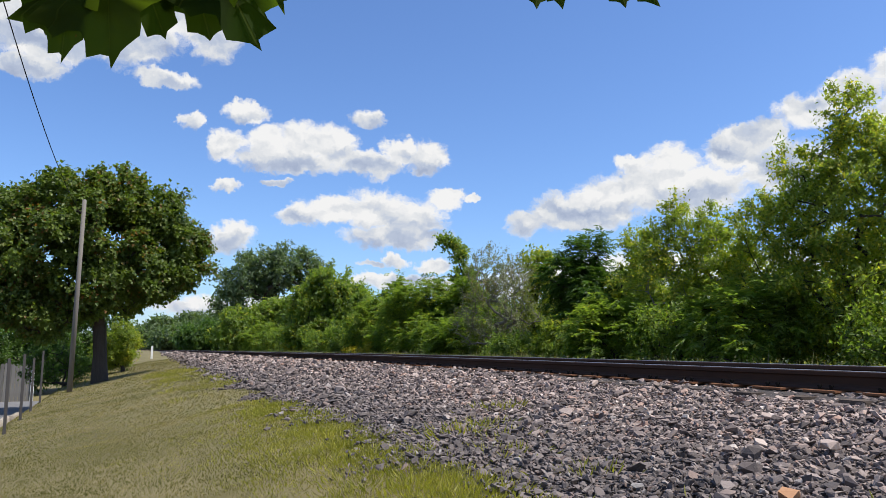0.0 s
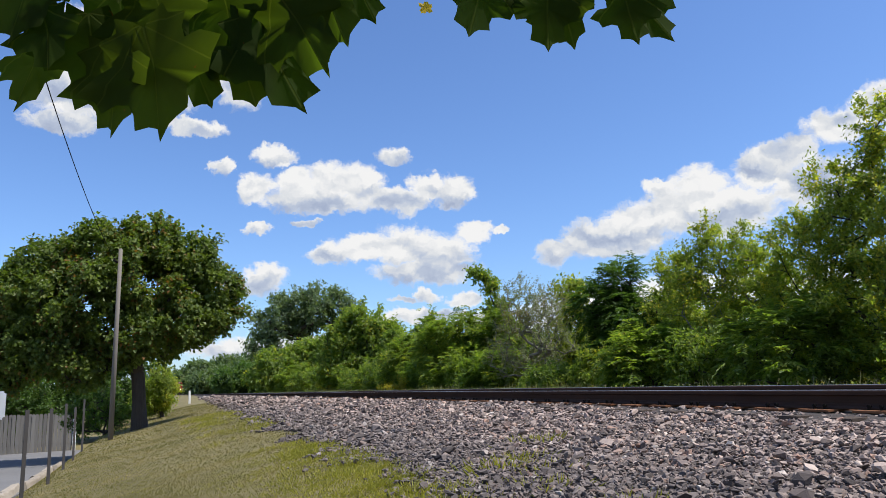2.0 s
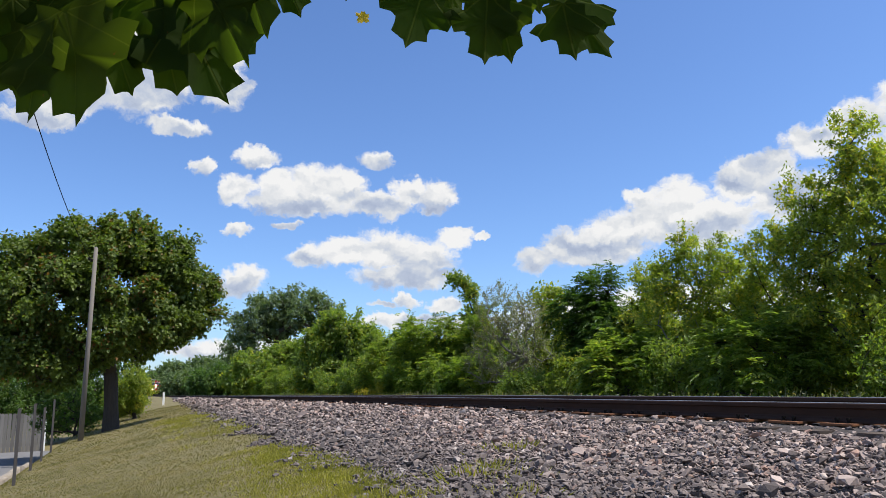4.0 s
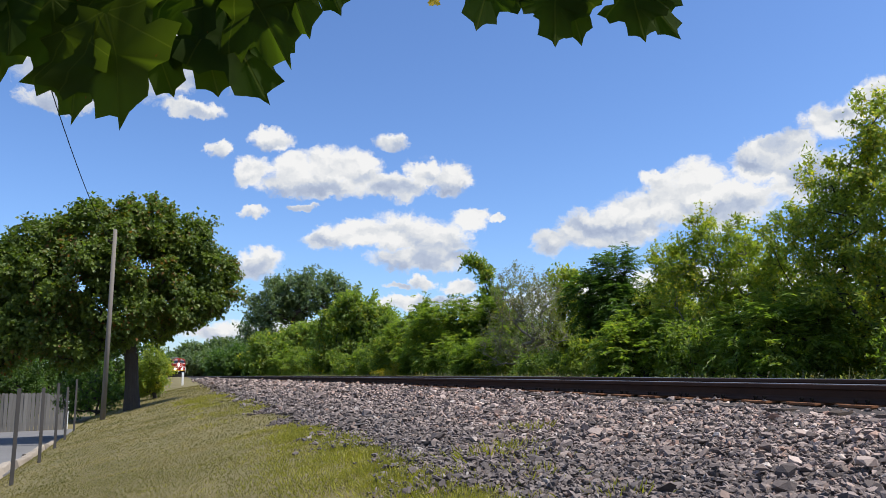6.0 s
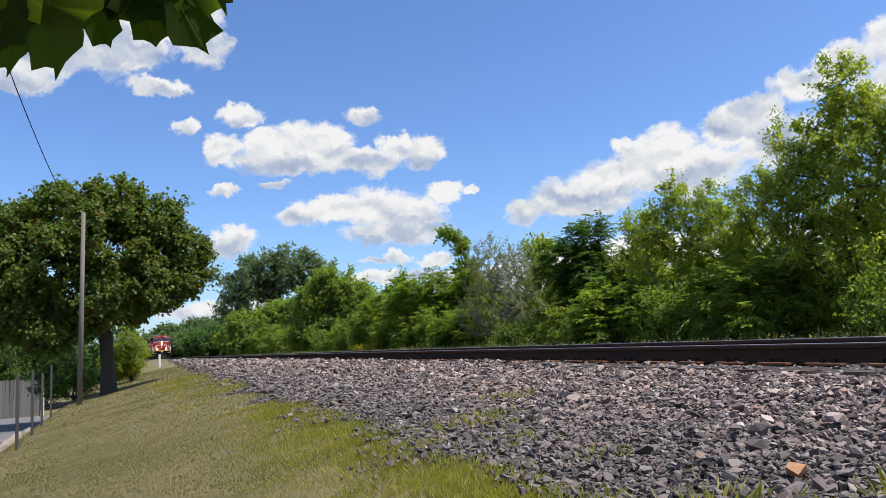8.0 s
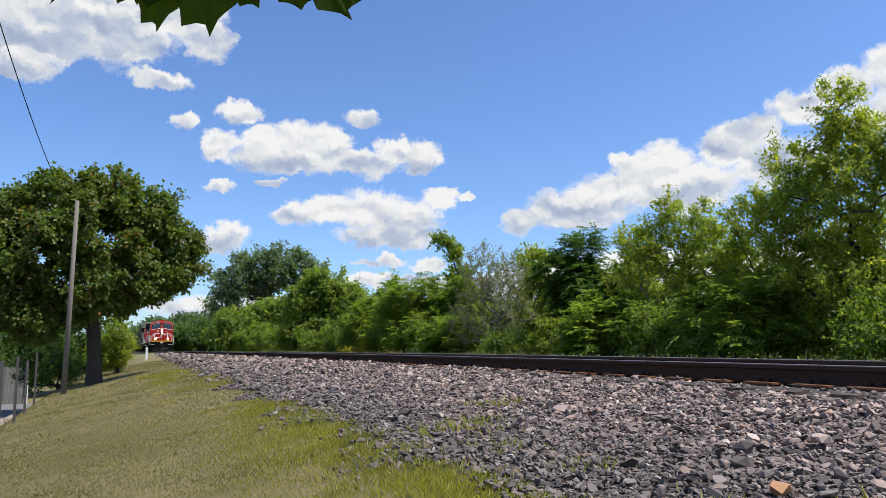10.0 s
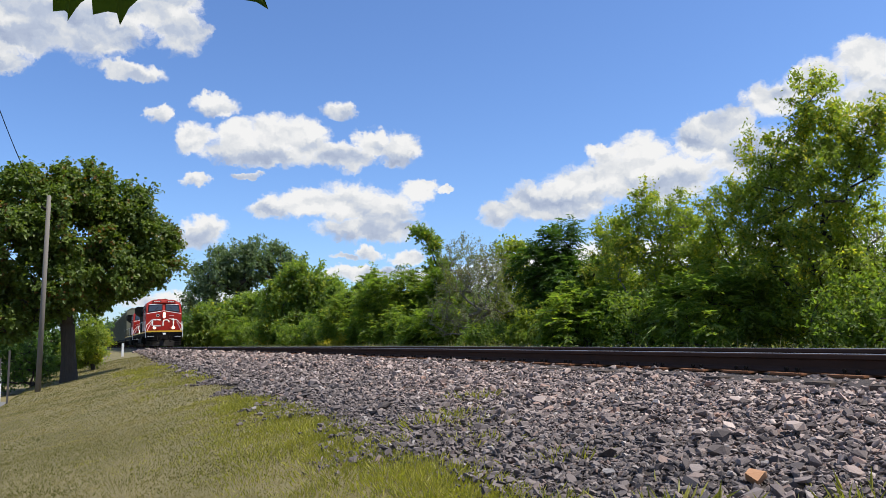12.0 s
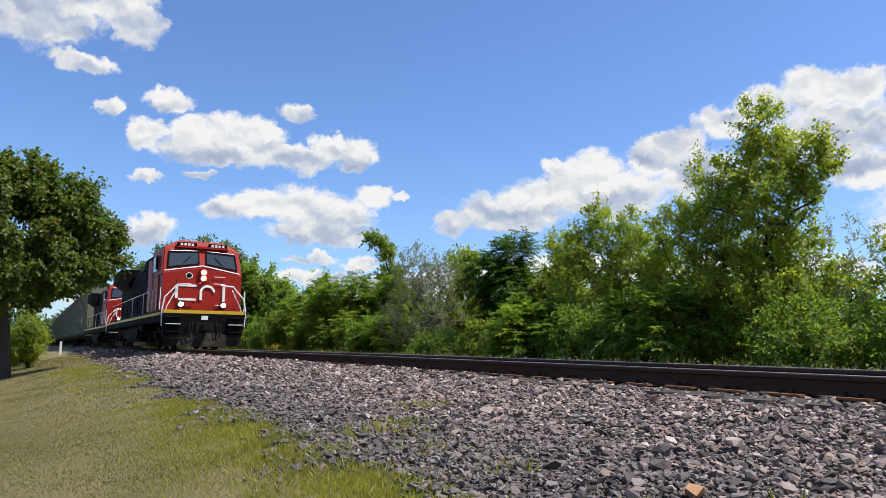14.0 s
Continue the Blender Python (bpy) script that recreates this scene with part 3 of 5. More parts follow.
def scatter_leaves(rng, tips, outward, each, spread, size, droop=0.3, slim=0.55):
    """Sprays of leaves: short twigs fan out from every bough end and bear leaves along them."""
    per = 9
    twigs = max(3, each // per)
    n = len(tips) * twigs
    reach = np.repeat(spread * 2.3 * rng.uniform(.65, 1.3, len(tips)), twigs) * rng.uniform(.6, 1.2, n)
    out = np.repeat(outward, twigs, 0)
    way = unit(out * .75 + rng.normal(0, .62, (n, 3)) + np.array([0, 0, .22]))
    start = np.repeat(tips, twigs, 0) - out * reach[:, None] * .35
    s = (np.arange(per) + .5) / per
    at = start[:, None, :] + way[:, None, :] * (reach[:, None] * s)[:, :, None]
    m = n * per
    at = at.reshape(-1, 3) + rng.normal(0, spread * .16, (m, 3))
    along, outs = np.repeat(way, per, 0), np.repeat(out, per, 0)
    leaf = unit(along * .5 + rng.normal(0, .75, (m, 3)) + np.array([0, 0, -droop]))
    normal = unit(rng.normal(0, .42, (m, 3)) + np.array([0, 0, .8]) + outs * .55)
    length = size * rng.uniform(.6, 1.25, m)
    return leaf_arrays(at, leaf, normal, length, length * slim)


def scatter_fronds(rng, tips, outward, each, reach, size):
    """Feather leaves: a drooping midrib with leaflets on both sides."""
    n, pairs = len(tips) * each, 7
    home = np.repeat(tips, each, 0) + rng.normal(0, reach * .35, (len(tips) * each, 3))
    way = unit(np.repeat(outward, each, 0) * .7 + rng.normal(0, .6, (n, 3)) * np.array([1, 1, .8]) + np.array([0, 0, .2]))
    span = reach * rng.uniform(.6, 1.15, n)
    s = np.linspace(.2, 1, pairs)
    along = home[:, None, :] + way[:, None, :] * (span[:, None] * s)[:, :, None]
    along[:, :, 2] -= .38 * span[:, None] * s ** 2
    side = unit(np.cross(way, np.tile([0, 0, 1.0], (n, 1))))
    base = np.concatenate([along, along], 1).reshape(-1, 3)
    lean = np.repeat(way, pairs * 2, 0) * .55
    sides = np.concatenate([np.repeat(side[:, None, :], pairs, 1), np.repeat(-side[:, None, :], pairs, 1)], 1).reshape(-1, 3)
    m = len(base)
    w = unit(sides + lean + np.array([0, 0, -.35]) + rng.normal(0, .15, (m, 3)))
    normal = unit(np.array([0, 0, 1.0]) + rng.normal(0, .3, (m, 3)))
    length = size * rng.uniform(.75, 1.15, m)
    return leaf_arrays(base, w, normal, length, length * .36)


def limbs(rng, base, fork, tips, thin):
    """A trunk to the fork and limbs that run out to every twig end, thicker the more they bear."""
    nodes, parent = [np.array(base), np.array(base) * .5 + np.array(fork) * .5 + rng.normal(0, .03, 3), np.array(fork)], [-1, 0, 1]
    order = np.argsort(np.linalg.norm(tips - fork, axis=1))
    for t in tips[order]:
        have = np.array(nodes[1:])
        gap = np.linalg.norm(have - t, axis=1) + np.maximum(0, have[:, 2] - t[2]) * .9
        best = int(np.argmin(gap)) + 1
        a = nodes[best]
        if np.linalg.norm(t - a) > .5:
            mid = a * .5 + t * .5 + rng.normal(0, .03, 3) * np.linalg.norm(t - a) + np.array([0, 0, .05])
            nodes.append(mid)
            parent.append(best)
            best = len(nodes) - 1
        nodes.append(t)
        parent.append(best)
    bears = np.ones(len(nodes))
    for i in range(len(nodes) - 1, 0, -1):
        bears[parent[i]] += bears[i]
    verts, tris = [], []
    for i in range(1, len(nodes)):
        p, q = nodes[parent[i]], nodes[i]
        r0, r1 = thin * bears[parent[i]] ** .5, thin * bears[i] ** .5
        if parent[i] > 1:
            r0 = min(r0, r1 * 1.5)
        if parent[i] == 0:
            r0 *= 1.35
        d = unit(q - p)
        u = unit(np.cross(d, [.3, .9, .2]))
        w = np.cross(d, u)
        if i < 3:
            u, w = np.array([1.0, 0, 0]), np.array([0, 1.0, 0])
        k = 9 if i < 3 else 5
        at = len(verts)
        for c, r in ((p, r0), (q, r1)):
            for j in range(k):
                s = 2 * math.pi * j / k
                verts.append(c + r * (math.cos(s) * u + math.sin(s) * w))
        for j in range(k):
            a, b = at + j, at + (j + 1) % k
            tris += [(a, b, b + k), (a, b + k, a + k)]
    return verts, tris


def plant(name, label, category, x, y, crowns, clumps, each, spread, size, leaf, wood=None, thin=.010, feather=False, slim=.55, fork=.3, group="", seed=1, droop=.3, shell=.55, z=None):
    """A tree or bush. crowns: ellipsoids (dx, dy, z, rx, ry, rz) above its foot."""
    rng = np.random.default_rng(seed)
    foot = float(land(x, y)) if z is None else z
    tips, outs = [], []
    weights = np.array([c[3] * c[4] * c[5] for c in crowns]) ** .75
    for c, w in zip(crowns, weights / weights.sum()):
        k = max(4, int(clumps * w * 1.35))
        way = unit(rng.normal(0, 1, (k, 3)))
        far = rng.uniform(shell ** 3, 1, k) ** (1 / 3) * rng.uniform(.80, 1.17, k)
        spot = np.array([c[0], c[1], c[2]]) + way * far[:, None] * np.array([c[3], c[4], c[5]])
        # few boughs end inside a neighbouring lobe
        deep = np.zeros(k)
        for o in crowns:
            if o is not c:
                deep = np.maximum(deep, 1 - np.linalg.norm((spot - np.array(o[:3])) / np.array(o[3:]), axis=1))
        stay = (deep < .3) | (rng.uniform(0, 1, k) < .25)
        tips.append(spot[stay])
        outs.append(way[stay])
    tips, outs = np.concatenate(tips), np.concatenate(outs)
    keep = tips[:, 2] > .12
    tips, outs = tips[keep], outs[keep]
    thing = new(name)
    tagged(thing, label, category, group)
    top = max(c[2] + c[5] for c in crowns)
    if wood:
        heart = np.average([c[:3] for c in crowns], 0, weights)
        v, t = limbs(rng, (0, 0, -.12), (heart[0] * .12, heart[1] * .12, top * fork), tips, thin)
        triangles("trunk", v, t, wood, thing).data.shade_smooth()
    if feather:
        v, t = scatter_fronds(rng, tips, outs, each, spread, size)
    else:
        v, t = scatter_leaves(rng, tips, outs, each, spread, size, droop, slim)
    v[:, 2] = np.maximum(v[:, 2], .02)
    triangles("crown", v, t, leaf, thing)
    thing.matrix_world = pose(x, y, foot)
    return thing

# the row of trees and scrub beyond the track
ROW = "trees beyond the track"
plant("tree", "tall sunlit green ash tree beside the railway", "tree", 14, 10.15,
      [(.1, -.1, 5.75, .42, .45, 1.1), (.1, -.2, 4.9, .75, .8, .9), (0, -.4, 3.9, 1.1, 1.1, .9), (-.2, .6, 4.4, .95, .85, .8), (.3, -.9, 4.6, .8, .75, .7), (0, .2, 3.1, 1.45, 1.5, 1.1), (0, 0, 1.7, 1.9, 1.8, 1.4), (-.4, 1.6, 3.5, .9, .95, .8), (-.3, 2.3, 2.6, .9, .9, .9), (.2, -1.5, 4.9, .45, .5, .5)],
      560, 90, .165, .098, LEAF_BRIGHT, BARK, .0042, group=ROW, seed=11, shell=.35, slim=.5)
plant("tree", "slender ash tree with open light crown beside the railway", "tree", 14, 15.1,
      [(-.1, .2, 4.3, .5, .55, .65), (.3, -.6, 3.8, .7, .7, .7), (-.3, .8, 3.5, .7, .7, .7), (.2, -1.5, 3.0, .8, .9, .9), (-.2, .2, 2.4, 1.2, 1.4, 1.2), (0, 0, 1.0, 1.3, 1.4, .9)], 300, 81, .16, .096, LEAF_BRIGHT, GREYBARK, .0042, group=ROW, seed=12, shell=.3)
plant("tree", "yellowing young tree in the trackside scrub", "tree", 14.5, 17.8,
      [(0, 0, 3.8, .4, .5, .6), (.2, -.5, 3.2, .6, .6, .5), (0, 0, 2.2, 1.1, 1.2, 1.1), (0, .2, 1.0, 1.3, 1.3, .9)], 230, 81, .16, .096, LEAF_BRIGHT, BARK, .0042, group=ROW, seed=13, shell=.3)
plant("tree", "dark green sumac with feathery leaves beside the railway", "tree", 14, 19.6,
      [(0, .1, 3.7, .6, .7, .6), (-.2, .5, 3.1, .8, .9, .7), (.1, -.3, 2.4, 1.1, 1.2, .9), (.1, 0, 1.2, 1.3, 1.4, 1.0)], 130, 18, .46, .15, LEAF_DARK, BARK, .008, True, group=ROW, seed=14, shell=.4)
plant("tree", "light green young locust tree behind the scrub", "tree", 15, 24.3,
      [(0, 0, 4.0, .7, .8, .55), (.2, 0, 3.2, .7, .7, .6), (0, 0, 2.0, .9, 1.0, 1.1)], 100, 60, .2, .16, LEAF_BRIGHT, BARK, .008, group=ROW, seed=15, shell=.4)
plant("shrub", "sparse grey-green shrub with bare twigs by the track", "shrub", 12.6, 23.2,
      [(-.4, 0, 3.4, .9, 1.1, 1.1), (.6, 0, 3.1, .9, 1.1, 1.0), (0, .3, 1.9, 1.6, 1.7, 1.3)], 360, 36, .17, .075, LEAF_GREY, GREYBARK, .0055, fork=.12, group=ROW, seed=16, shell=.3)
plant("tree", "thin tree with one leaning leafy limb above the scrub", "tree", 15, 31.4,
      [(-.7, .3, 5.9, .45, .5, .35), (-.2, 0, 5.2, .5, .6, .5), (.2, 0, 4.2, .6, .8, .6), (.2, 0, 3.0, .9, 1.1, 1.0)], 90, 70, .20, .17, LEAF_GREEN, BARK, .011, group=ROW, seed=17, shell=.35)
plant("sumac", "feathery green sumac thicket by the track", "shrub", 13.6, 31.5,
      [(0, 0, 3.2, .8, .9, .8), (.9, -1.6, 2.6, 1.0, 1.2, 1.2), (-.8, 1.8, 2.6, 1.0, 1.2, 1.2), (0, 0, 1.2, 2.0, 2.6, 1.1)], 210, 19, .5, .17, LEAF_GREEN, BARK, .007, True, group=ROW, seed=18, shell=.4)
plant("sumac", "feathery green sumac thicket by the track", "shrub", 14, 37.9,
      [(0, 0, 3.4, .7, 1.0, .9), (-.6, .6, 1.7, 1.5, 2.0, 1.5), (.9, 0, 2.2, 1.0, 1.2, 1.2)], 150, 19, .54, .18, LEAF_GREEN, BARK, .007, True, group=ROW, seed=19, shell=.4)
plant("tree", "slim sapling with sparse leaves by the track", "tree", 14, 43.5,
      [(0, 0, 3.4, .5, .7, .9), (0, 0, 1.7, 1.5, 1.8, 1.4)], 120, 70, .26, .20, LEAF_GREEN, BARK, .008, group=ROW, seed=20, shell=.35)
plant("tree", "dense round bright green tree beyond the track", "tree", 14.6, 53.8,
      [(-.2, 0, 5.3, 1.9, 2.2, 1.5), (-1.6, .8, 3.6, 1.8, 2.2, 1.8), (1.5, -.6, 4.0, 1.7, 2.2, 1.6), (2.4, 0, 2.6, 1.4, 2, 1.8), (-.3, 0, 1.8, 3.2, 3.4, 1.8)], 420, 80, .38, .27, LEAF_GREEN, BARK, .011, group=ROW, seed=21, shell=.6)
plant("tree", "large blue-green cottonwood with open branching crown", "tree", 18.6, 98,
      [(2.2, 0, 12.9, 3.4, 3.6, 1.9), (-2.0, 0, 12.0, 2.8, 3.6, 2.2), (-5.0, 0, 9.6, 2.6, 3.4, 2.6), (-6.2, 0, 6.6, 1.9, 3.0, 1.6), (5.6, 0, 10.6, 2.4, 3.4, 2.6), (1.0, 0, 10.2, 3.6, 3.6, 1.8), (5.2, 0, 7.4, 2.4, 3, 2.0), (-1.4, 2, 8.6, 2.4, 3.4, 1.4), (-3.4, 0, 5.0, 1.6, 2.4, 1.2)], 330, 60, .62, .46, LEAF_BLUE, BARK, .024, group=ROW, seed=22, shell=.6, fork=.4)
plant("tree", "low bright green tree along the track", "tree", 14.6, 82,
      [(-2.6, 0, 3.3, 2.2, 3, 1.8), (1.2, 0, 4.3, 2.4, 3, 1.9), (4.2, 0, 3.8, 2.2, 3, 2.0), (-1, 0, 1.9, 4.2, 4, 1.8)], 420, 75, .55, .42, LEAF_GREEN, BARK, .012, group=ROW, seed=23, shell=.6)
plant("tree", "dark green tree along the distant track", "tree", 14.5, 125,
      [(-4.0, 0, 2.4, 2.0, 5, 1.8), (0, 0, 3.0, 2.6, 6, 1.8), (4.4, 0, 3.8, 3, 6, 2.0), (0, 0, 1.5, 6.0, 5, 1.6)], 330, 60, .85, .62, LEAF_DARK, BARK, .02, group=ROW, seed=24, shell=.6)
plant("tree", "distant green tree where the track disappears", "tree", 18.5, 205,
      [(-8, 0, 3.2, 3.0, 6, 2.2), (-3, 8, 4.6, 4.0, 8, 2.6), (3, 0, 5.2, 4.6, 8, 2.8), (10, 0, 6.0, 5, 8, 3.4), (0, 0, 2.6, 11, 6, 2.4)], 420, 60, 1.3, 1.0, LEAF_FAR, BARK, .04, group=ROW, seed=25, shell=.65)
plant("tree", "distant green tree where the track disappears", "tree", 22, 330,
      [(-14, 0, 6, 6, 8, 4.5), (-6, 0, 9, 6, 8, 4.5), (6, 0, 10.5, 8, 9, 5), (18, 0, 10, 8, 9, 5.5), (0, 0, 4.5, 22, 8, 4)], 420, 50, 2.0, 1.6, LEAF_FAR, BARK, .05, group=ROW, seed=33, shell=.65)
plant("tree", "green tree with leafy lower limbs beside the railway", "tree", 14.6, 6.6,
      [(0, 0, 2.6, 1.0, 1.0, .8), (0, 0, 1.5, 1.6, 1.4, 1.3), (.4, -2.0, 2.0, 1.3, 1.3, 1.5)], 210, 90, .2, .105, LEAF_BRIGHT, BARK, .007, group=ROW, seed=26, shell=.35)
plant("bare_tree", "half-dead grey sapling with bare twigs", "tree", 15.6, 9.0,
      [(0, 0, 2.6, 1.0, 1.2, 1.1)], 70, 2, .1, .06, LEAF_GREY, GREYBARK, .0028, group=ROW, seed=27, shell=.3)
for bx, by, bl, bs in ((18, 12.5, 2.6, 28), (18.3, 19, 2.8, 29), (18.2, 26, 2.9, 30), (18, 34, 3.2, 31), (18, 44, 3.4, 32), (18, 63, 4.2, 34)):
    wide = by * .06 + 2.0
    plant("tree", "dense green tree standing behind the front trees", "tree", bx, by,
          [(0, 0, 2.0, 1.9, wide, bl * .42), (.6, wide * .6, 1.8, 1.8, wide * .7, bl * .4), (0, 0, 1.0, 2.2, wide * 1.3, 1.0)], 190, 70, .26 + by * .003, .16 + by * .002, LEAF_DARK, BARK, .009, group=ROW, seed=bs, shell=.45)
plant("goldenrod", "yellow-flowered weeds beside the track", "weeds", 11.2, 34.7,
      [(0, 0, .7, .45, .8, .5), (-.3, 1.6, .5, .4, .8, .4)], 40, 40, .12, .07, LEAF_GOLD, None, group="flowering weeds", seed=81, shell=.3)
plant("goldenrod", "yellow-flowered weeds beside the track", "weeds", 12.0, 56,
      [(0, 0, .9, .8, 1.2, .6)], 36, 40, .16, .10, LEAF_GOLD, None, group="flowering weeds", seed=82, shell=.3)
# lower scrub under the trees
for i, (sx, sy, sh, kind) in enumerate([(13, 8.3, 1.5, 0), (12.7, 11.7, 1.9, 1), (12.8, 14.0, 1.7, 0), (12.6, 16.4, 1.8, 1), (12.9, 18.6, 1.5, 0), (12.2, 20.9, 1.0, 0),
                                        (12.6, 26.3, 1.6, 1), (12.9, 28.7, 1.7, 0), (13, 34.8, 1.7, 1), (13.1, 40.6, 1.9, 0), (13, 46.5, 2.0, 0), (12.8, 64, 2.6, 0), (12.8, 72, 2.6, 1), (13.4, 6.1, 1.4, 0), (13.3, 4.2, 1.7, 0)]):
    wide = 1.25 if sy < 45 else 2.2
    if kind:
        plant("sumac", "low feathery sumac under the trackside trees", "shrub", sx, sy, [(0, 0, sh * .55, wide, wide * 1.15, sh * .55)], 60, 18, .4, .14 + sy * .001, LEAF_GREEN, BARK, .007, True, group="trackside scrub", seed=40 + i, shell=.4)
    else:
        plant("shrub", "low green shrub under the trackside trees", "shrub", sx, sy, [(0, 0, sh * .5, wide, wide * 1.2, sh * .55)], 100, 105, .2, .085 + sy * .0012, LEAF_BRIGHT if i in (4, 9) else LEAF_GREEN, BARK, .006, group="trackside scrub", seed=40 + i, shell=.4)


def build_verge():
    """Tall weeds and seeding grass on the far side of the track."""
    rng = np.random.default_rng(60)
    n = 30000
    y = 3 + rng.uniform(0, 1, n) ** 1.5 * 75
    x = rng.uniform(8.6, 12.4, n)
    patch = np.sin(y * .7) * .5 + np.sin(y * .23 + 2) * .6
    tall = np.clip(.44 + .14 * patch + rng.normal(0, .12, n), .10, .8) * np.clip((x - 7.4) / 3, .35, 1)
    base = np.stack([x, y, land(x, y)], 1)
    way = unit(np.stack([rng.normal(0, .42, n), rng.normal(0, .42, n), np.ones(n)], 1))
    v, t = leaf_arrays(base, way, unit(rng.normal(0, 1, (n, 3))), tall, .005 + .009 * rng.uniform(0, 1, n) + y * .0003)
    tagged(triangles("weeds", v, t, WEED_DRY), "tall dry grass and weeds along the track", "weeds", kind="stuff")
    m = 9000
    y = 3 + rng.uniform(0, 1, m) ** 1.4 * 70
    x = rng.uniform(9.0, 12.6, m)
    base = np.stack([x, y, land(x, y) + rng.uniform(.0, .55, m)], 1)
    size = rng.uniform(.04, .08, m) + y * .0014
    v, t = leaf_arrays(base, unit(rng.normal(0, 1, (m, 3))), unit(rng.normal(0, .5, (m, 3)) + np.array([0, 0, 1])), size, size * .6)
    tagged(triangles("weed_leaves", v, t, LEAF_GREY), "low grey-green leafy weeds along the track", "weeds", kind="stuff")


build_verge()


def build_woods():
    """Unbroken scrub that closes the view behind the trackside trees."""
    rng = np.random.default_rng(66)
    n = 30000
    y = rng.uniform(-4, 120, n)
    x = rng.uniform(21, 27, n) + rng.uniform(0, 1, n) * 3
    top = 2.1 + .45 * np.sin(y * .45) + .35 * np.sin(y * 1.3 + 1) + y * .006
    base = np.stack([x, y, land(x, y) + rng.uniform(0, 1, n) ** .8 * top], 1)
    size = .32 + y * .0026
    v, t = leaf_arrays(base, unit(rng.normal(0, 1, (n, 3)) - np.array([0, 0, .3])), unit(rng.normal(0, .6, (n, 3)) + np.array([0, 0, 1])), size, size * .75)
    tagged(triangles("woods", v, t, LEAF_DARK), "dense dark green scrub woods behind the track", "woods", kind="stuff")


build_woods()

# the maple on the bank and its neighbours
plant("maple_tree", "broad dark green maple with reddening leaves on the bank", "tree", -.62, 27.9,
      [(.2, 0, 6.5, 1.25, 1.5, 1.05), (-1.5, .1, 6.3, 1.25, 1.5, 1.05), (1.45, 0, 6.1, 1.1, 1.5, 1.0), (2.3, 0, 4.95, 1.1, 1.5, .95), (2.5, -.2, 4.1, .95, 1.4, .75), (-3.0, .2, 5.6, 1.15, 1.6, 1.0), (-4.0, .2, 4.5, 1.15, 1.6, 1.25),
       (0, -1.0, 5.1, 1.7, 1.3, 1.3), (-2.0, -.9, 4.5, 1.7, 1.4, 1.4), (1.2, -.6, 3.75, 1.3, 1.5, .95), (-.3, -.8, 3.3, 1.4, 1.3, 1.0), (-3.0, -.4, 3.0, 1.5, 1.5, 1.3), (-4.2, 0, 2.5, 1.0, 1.5, 1.2), (-1.8, -.2, 2.3, 1.2, 1.4, .85), (1.8, 0, 3.4, .75, 1.2, .55), (.6, 0, 2.95, .85, 1.1, .6)],
      860, 117, .23, .14, LEAF_MAPLE, BARK, .0068, fork=.26, seed=71, shell=.62, slim=.85, group="trees on the bank")
plant("maple_tree", "dark green maple standing behind on the lower ground", "tree", -8.6, 46,
      [(0, 0, 7.8, 2.2, 2.4, 1.7), (-2.3, 0, 7.0, 2.2, 2.4, 2.0), (1.0, 0, 6.0, 2.3, 2.4, 2.0), (-1.3, 0, 4.4, 3.8, 2.6, 2.0), (-1.3, 0, 2.4, 3.6, 2.4, 1.4)], 380, 90, .34, .22, LEAF_MAPLE, BARK, .011, fork=.25, seed=72, shell=.7, slim=.85, group="trees on the bank")
plant("bush", "bright yellow-green bush behind the maple trunk", "bush", .12, 35,
      [(0, 0, 1.25, .68, 1.1, 1.05), (-.6, .5, .9, .7, 1.2, .8)], 160, 90, .15, .10, LEAF_BRIGHT, BARK, .006, fork=.12, seed=73, shell=.5, group="bushes on the bank")
plant("spruce_bush", "low dark shrub beside the fence", "bush", -1.9, 31,
      [(0, 0, .9, .9, 1.0, .9), (-.9, .2, .7, .7, .8, .7)], 110, 44, .16, .10, LEAF_DARK, BARK, .006, fork=.12, seed=74, shell=.4, group="bushes on the bank")
# dark leaf colour on these bushes stands in for the shade behind the fence
plant("bush", "green bushes behind the fence", "bush", -7.2, 43,
      [(0, 0, 2.2, 2.4, 1.5, 2.1), (3.4, 1, 2.2, 2.0, 1.5, 2.0), (-4, 0, 2.3, 2.6, 1.5, 2.2), (5.4, 3, 1.9, 1.6, 1.4, 1.8)], 480, 72, .24, .15, LEAF_DARK, BARK, .007, fork=.12, seed=75, shell=.5, group="bushes on the bank")
plant("bush", "dark hedge closing the yard in the shade", "bush", -2, 47,
      [(.2, 0, 2.0, 2.4, 2, 2.1), (-4, 0, 2.8, 3, 2, 2.8), (-9, 0, 3.0, 3.6, 2, 3.0), (-14, 0, 3.2, 4, 2, 3.2)], 520, 54, .34, .24, LEAF_DARK, BARK, .008, fork=.12, seed=76, shell=.5, group="bushes on the bank")


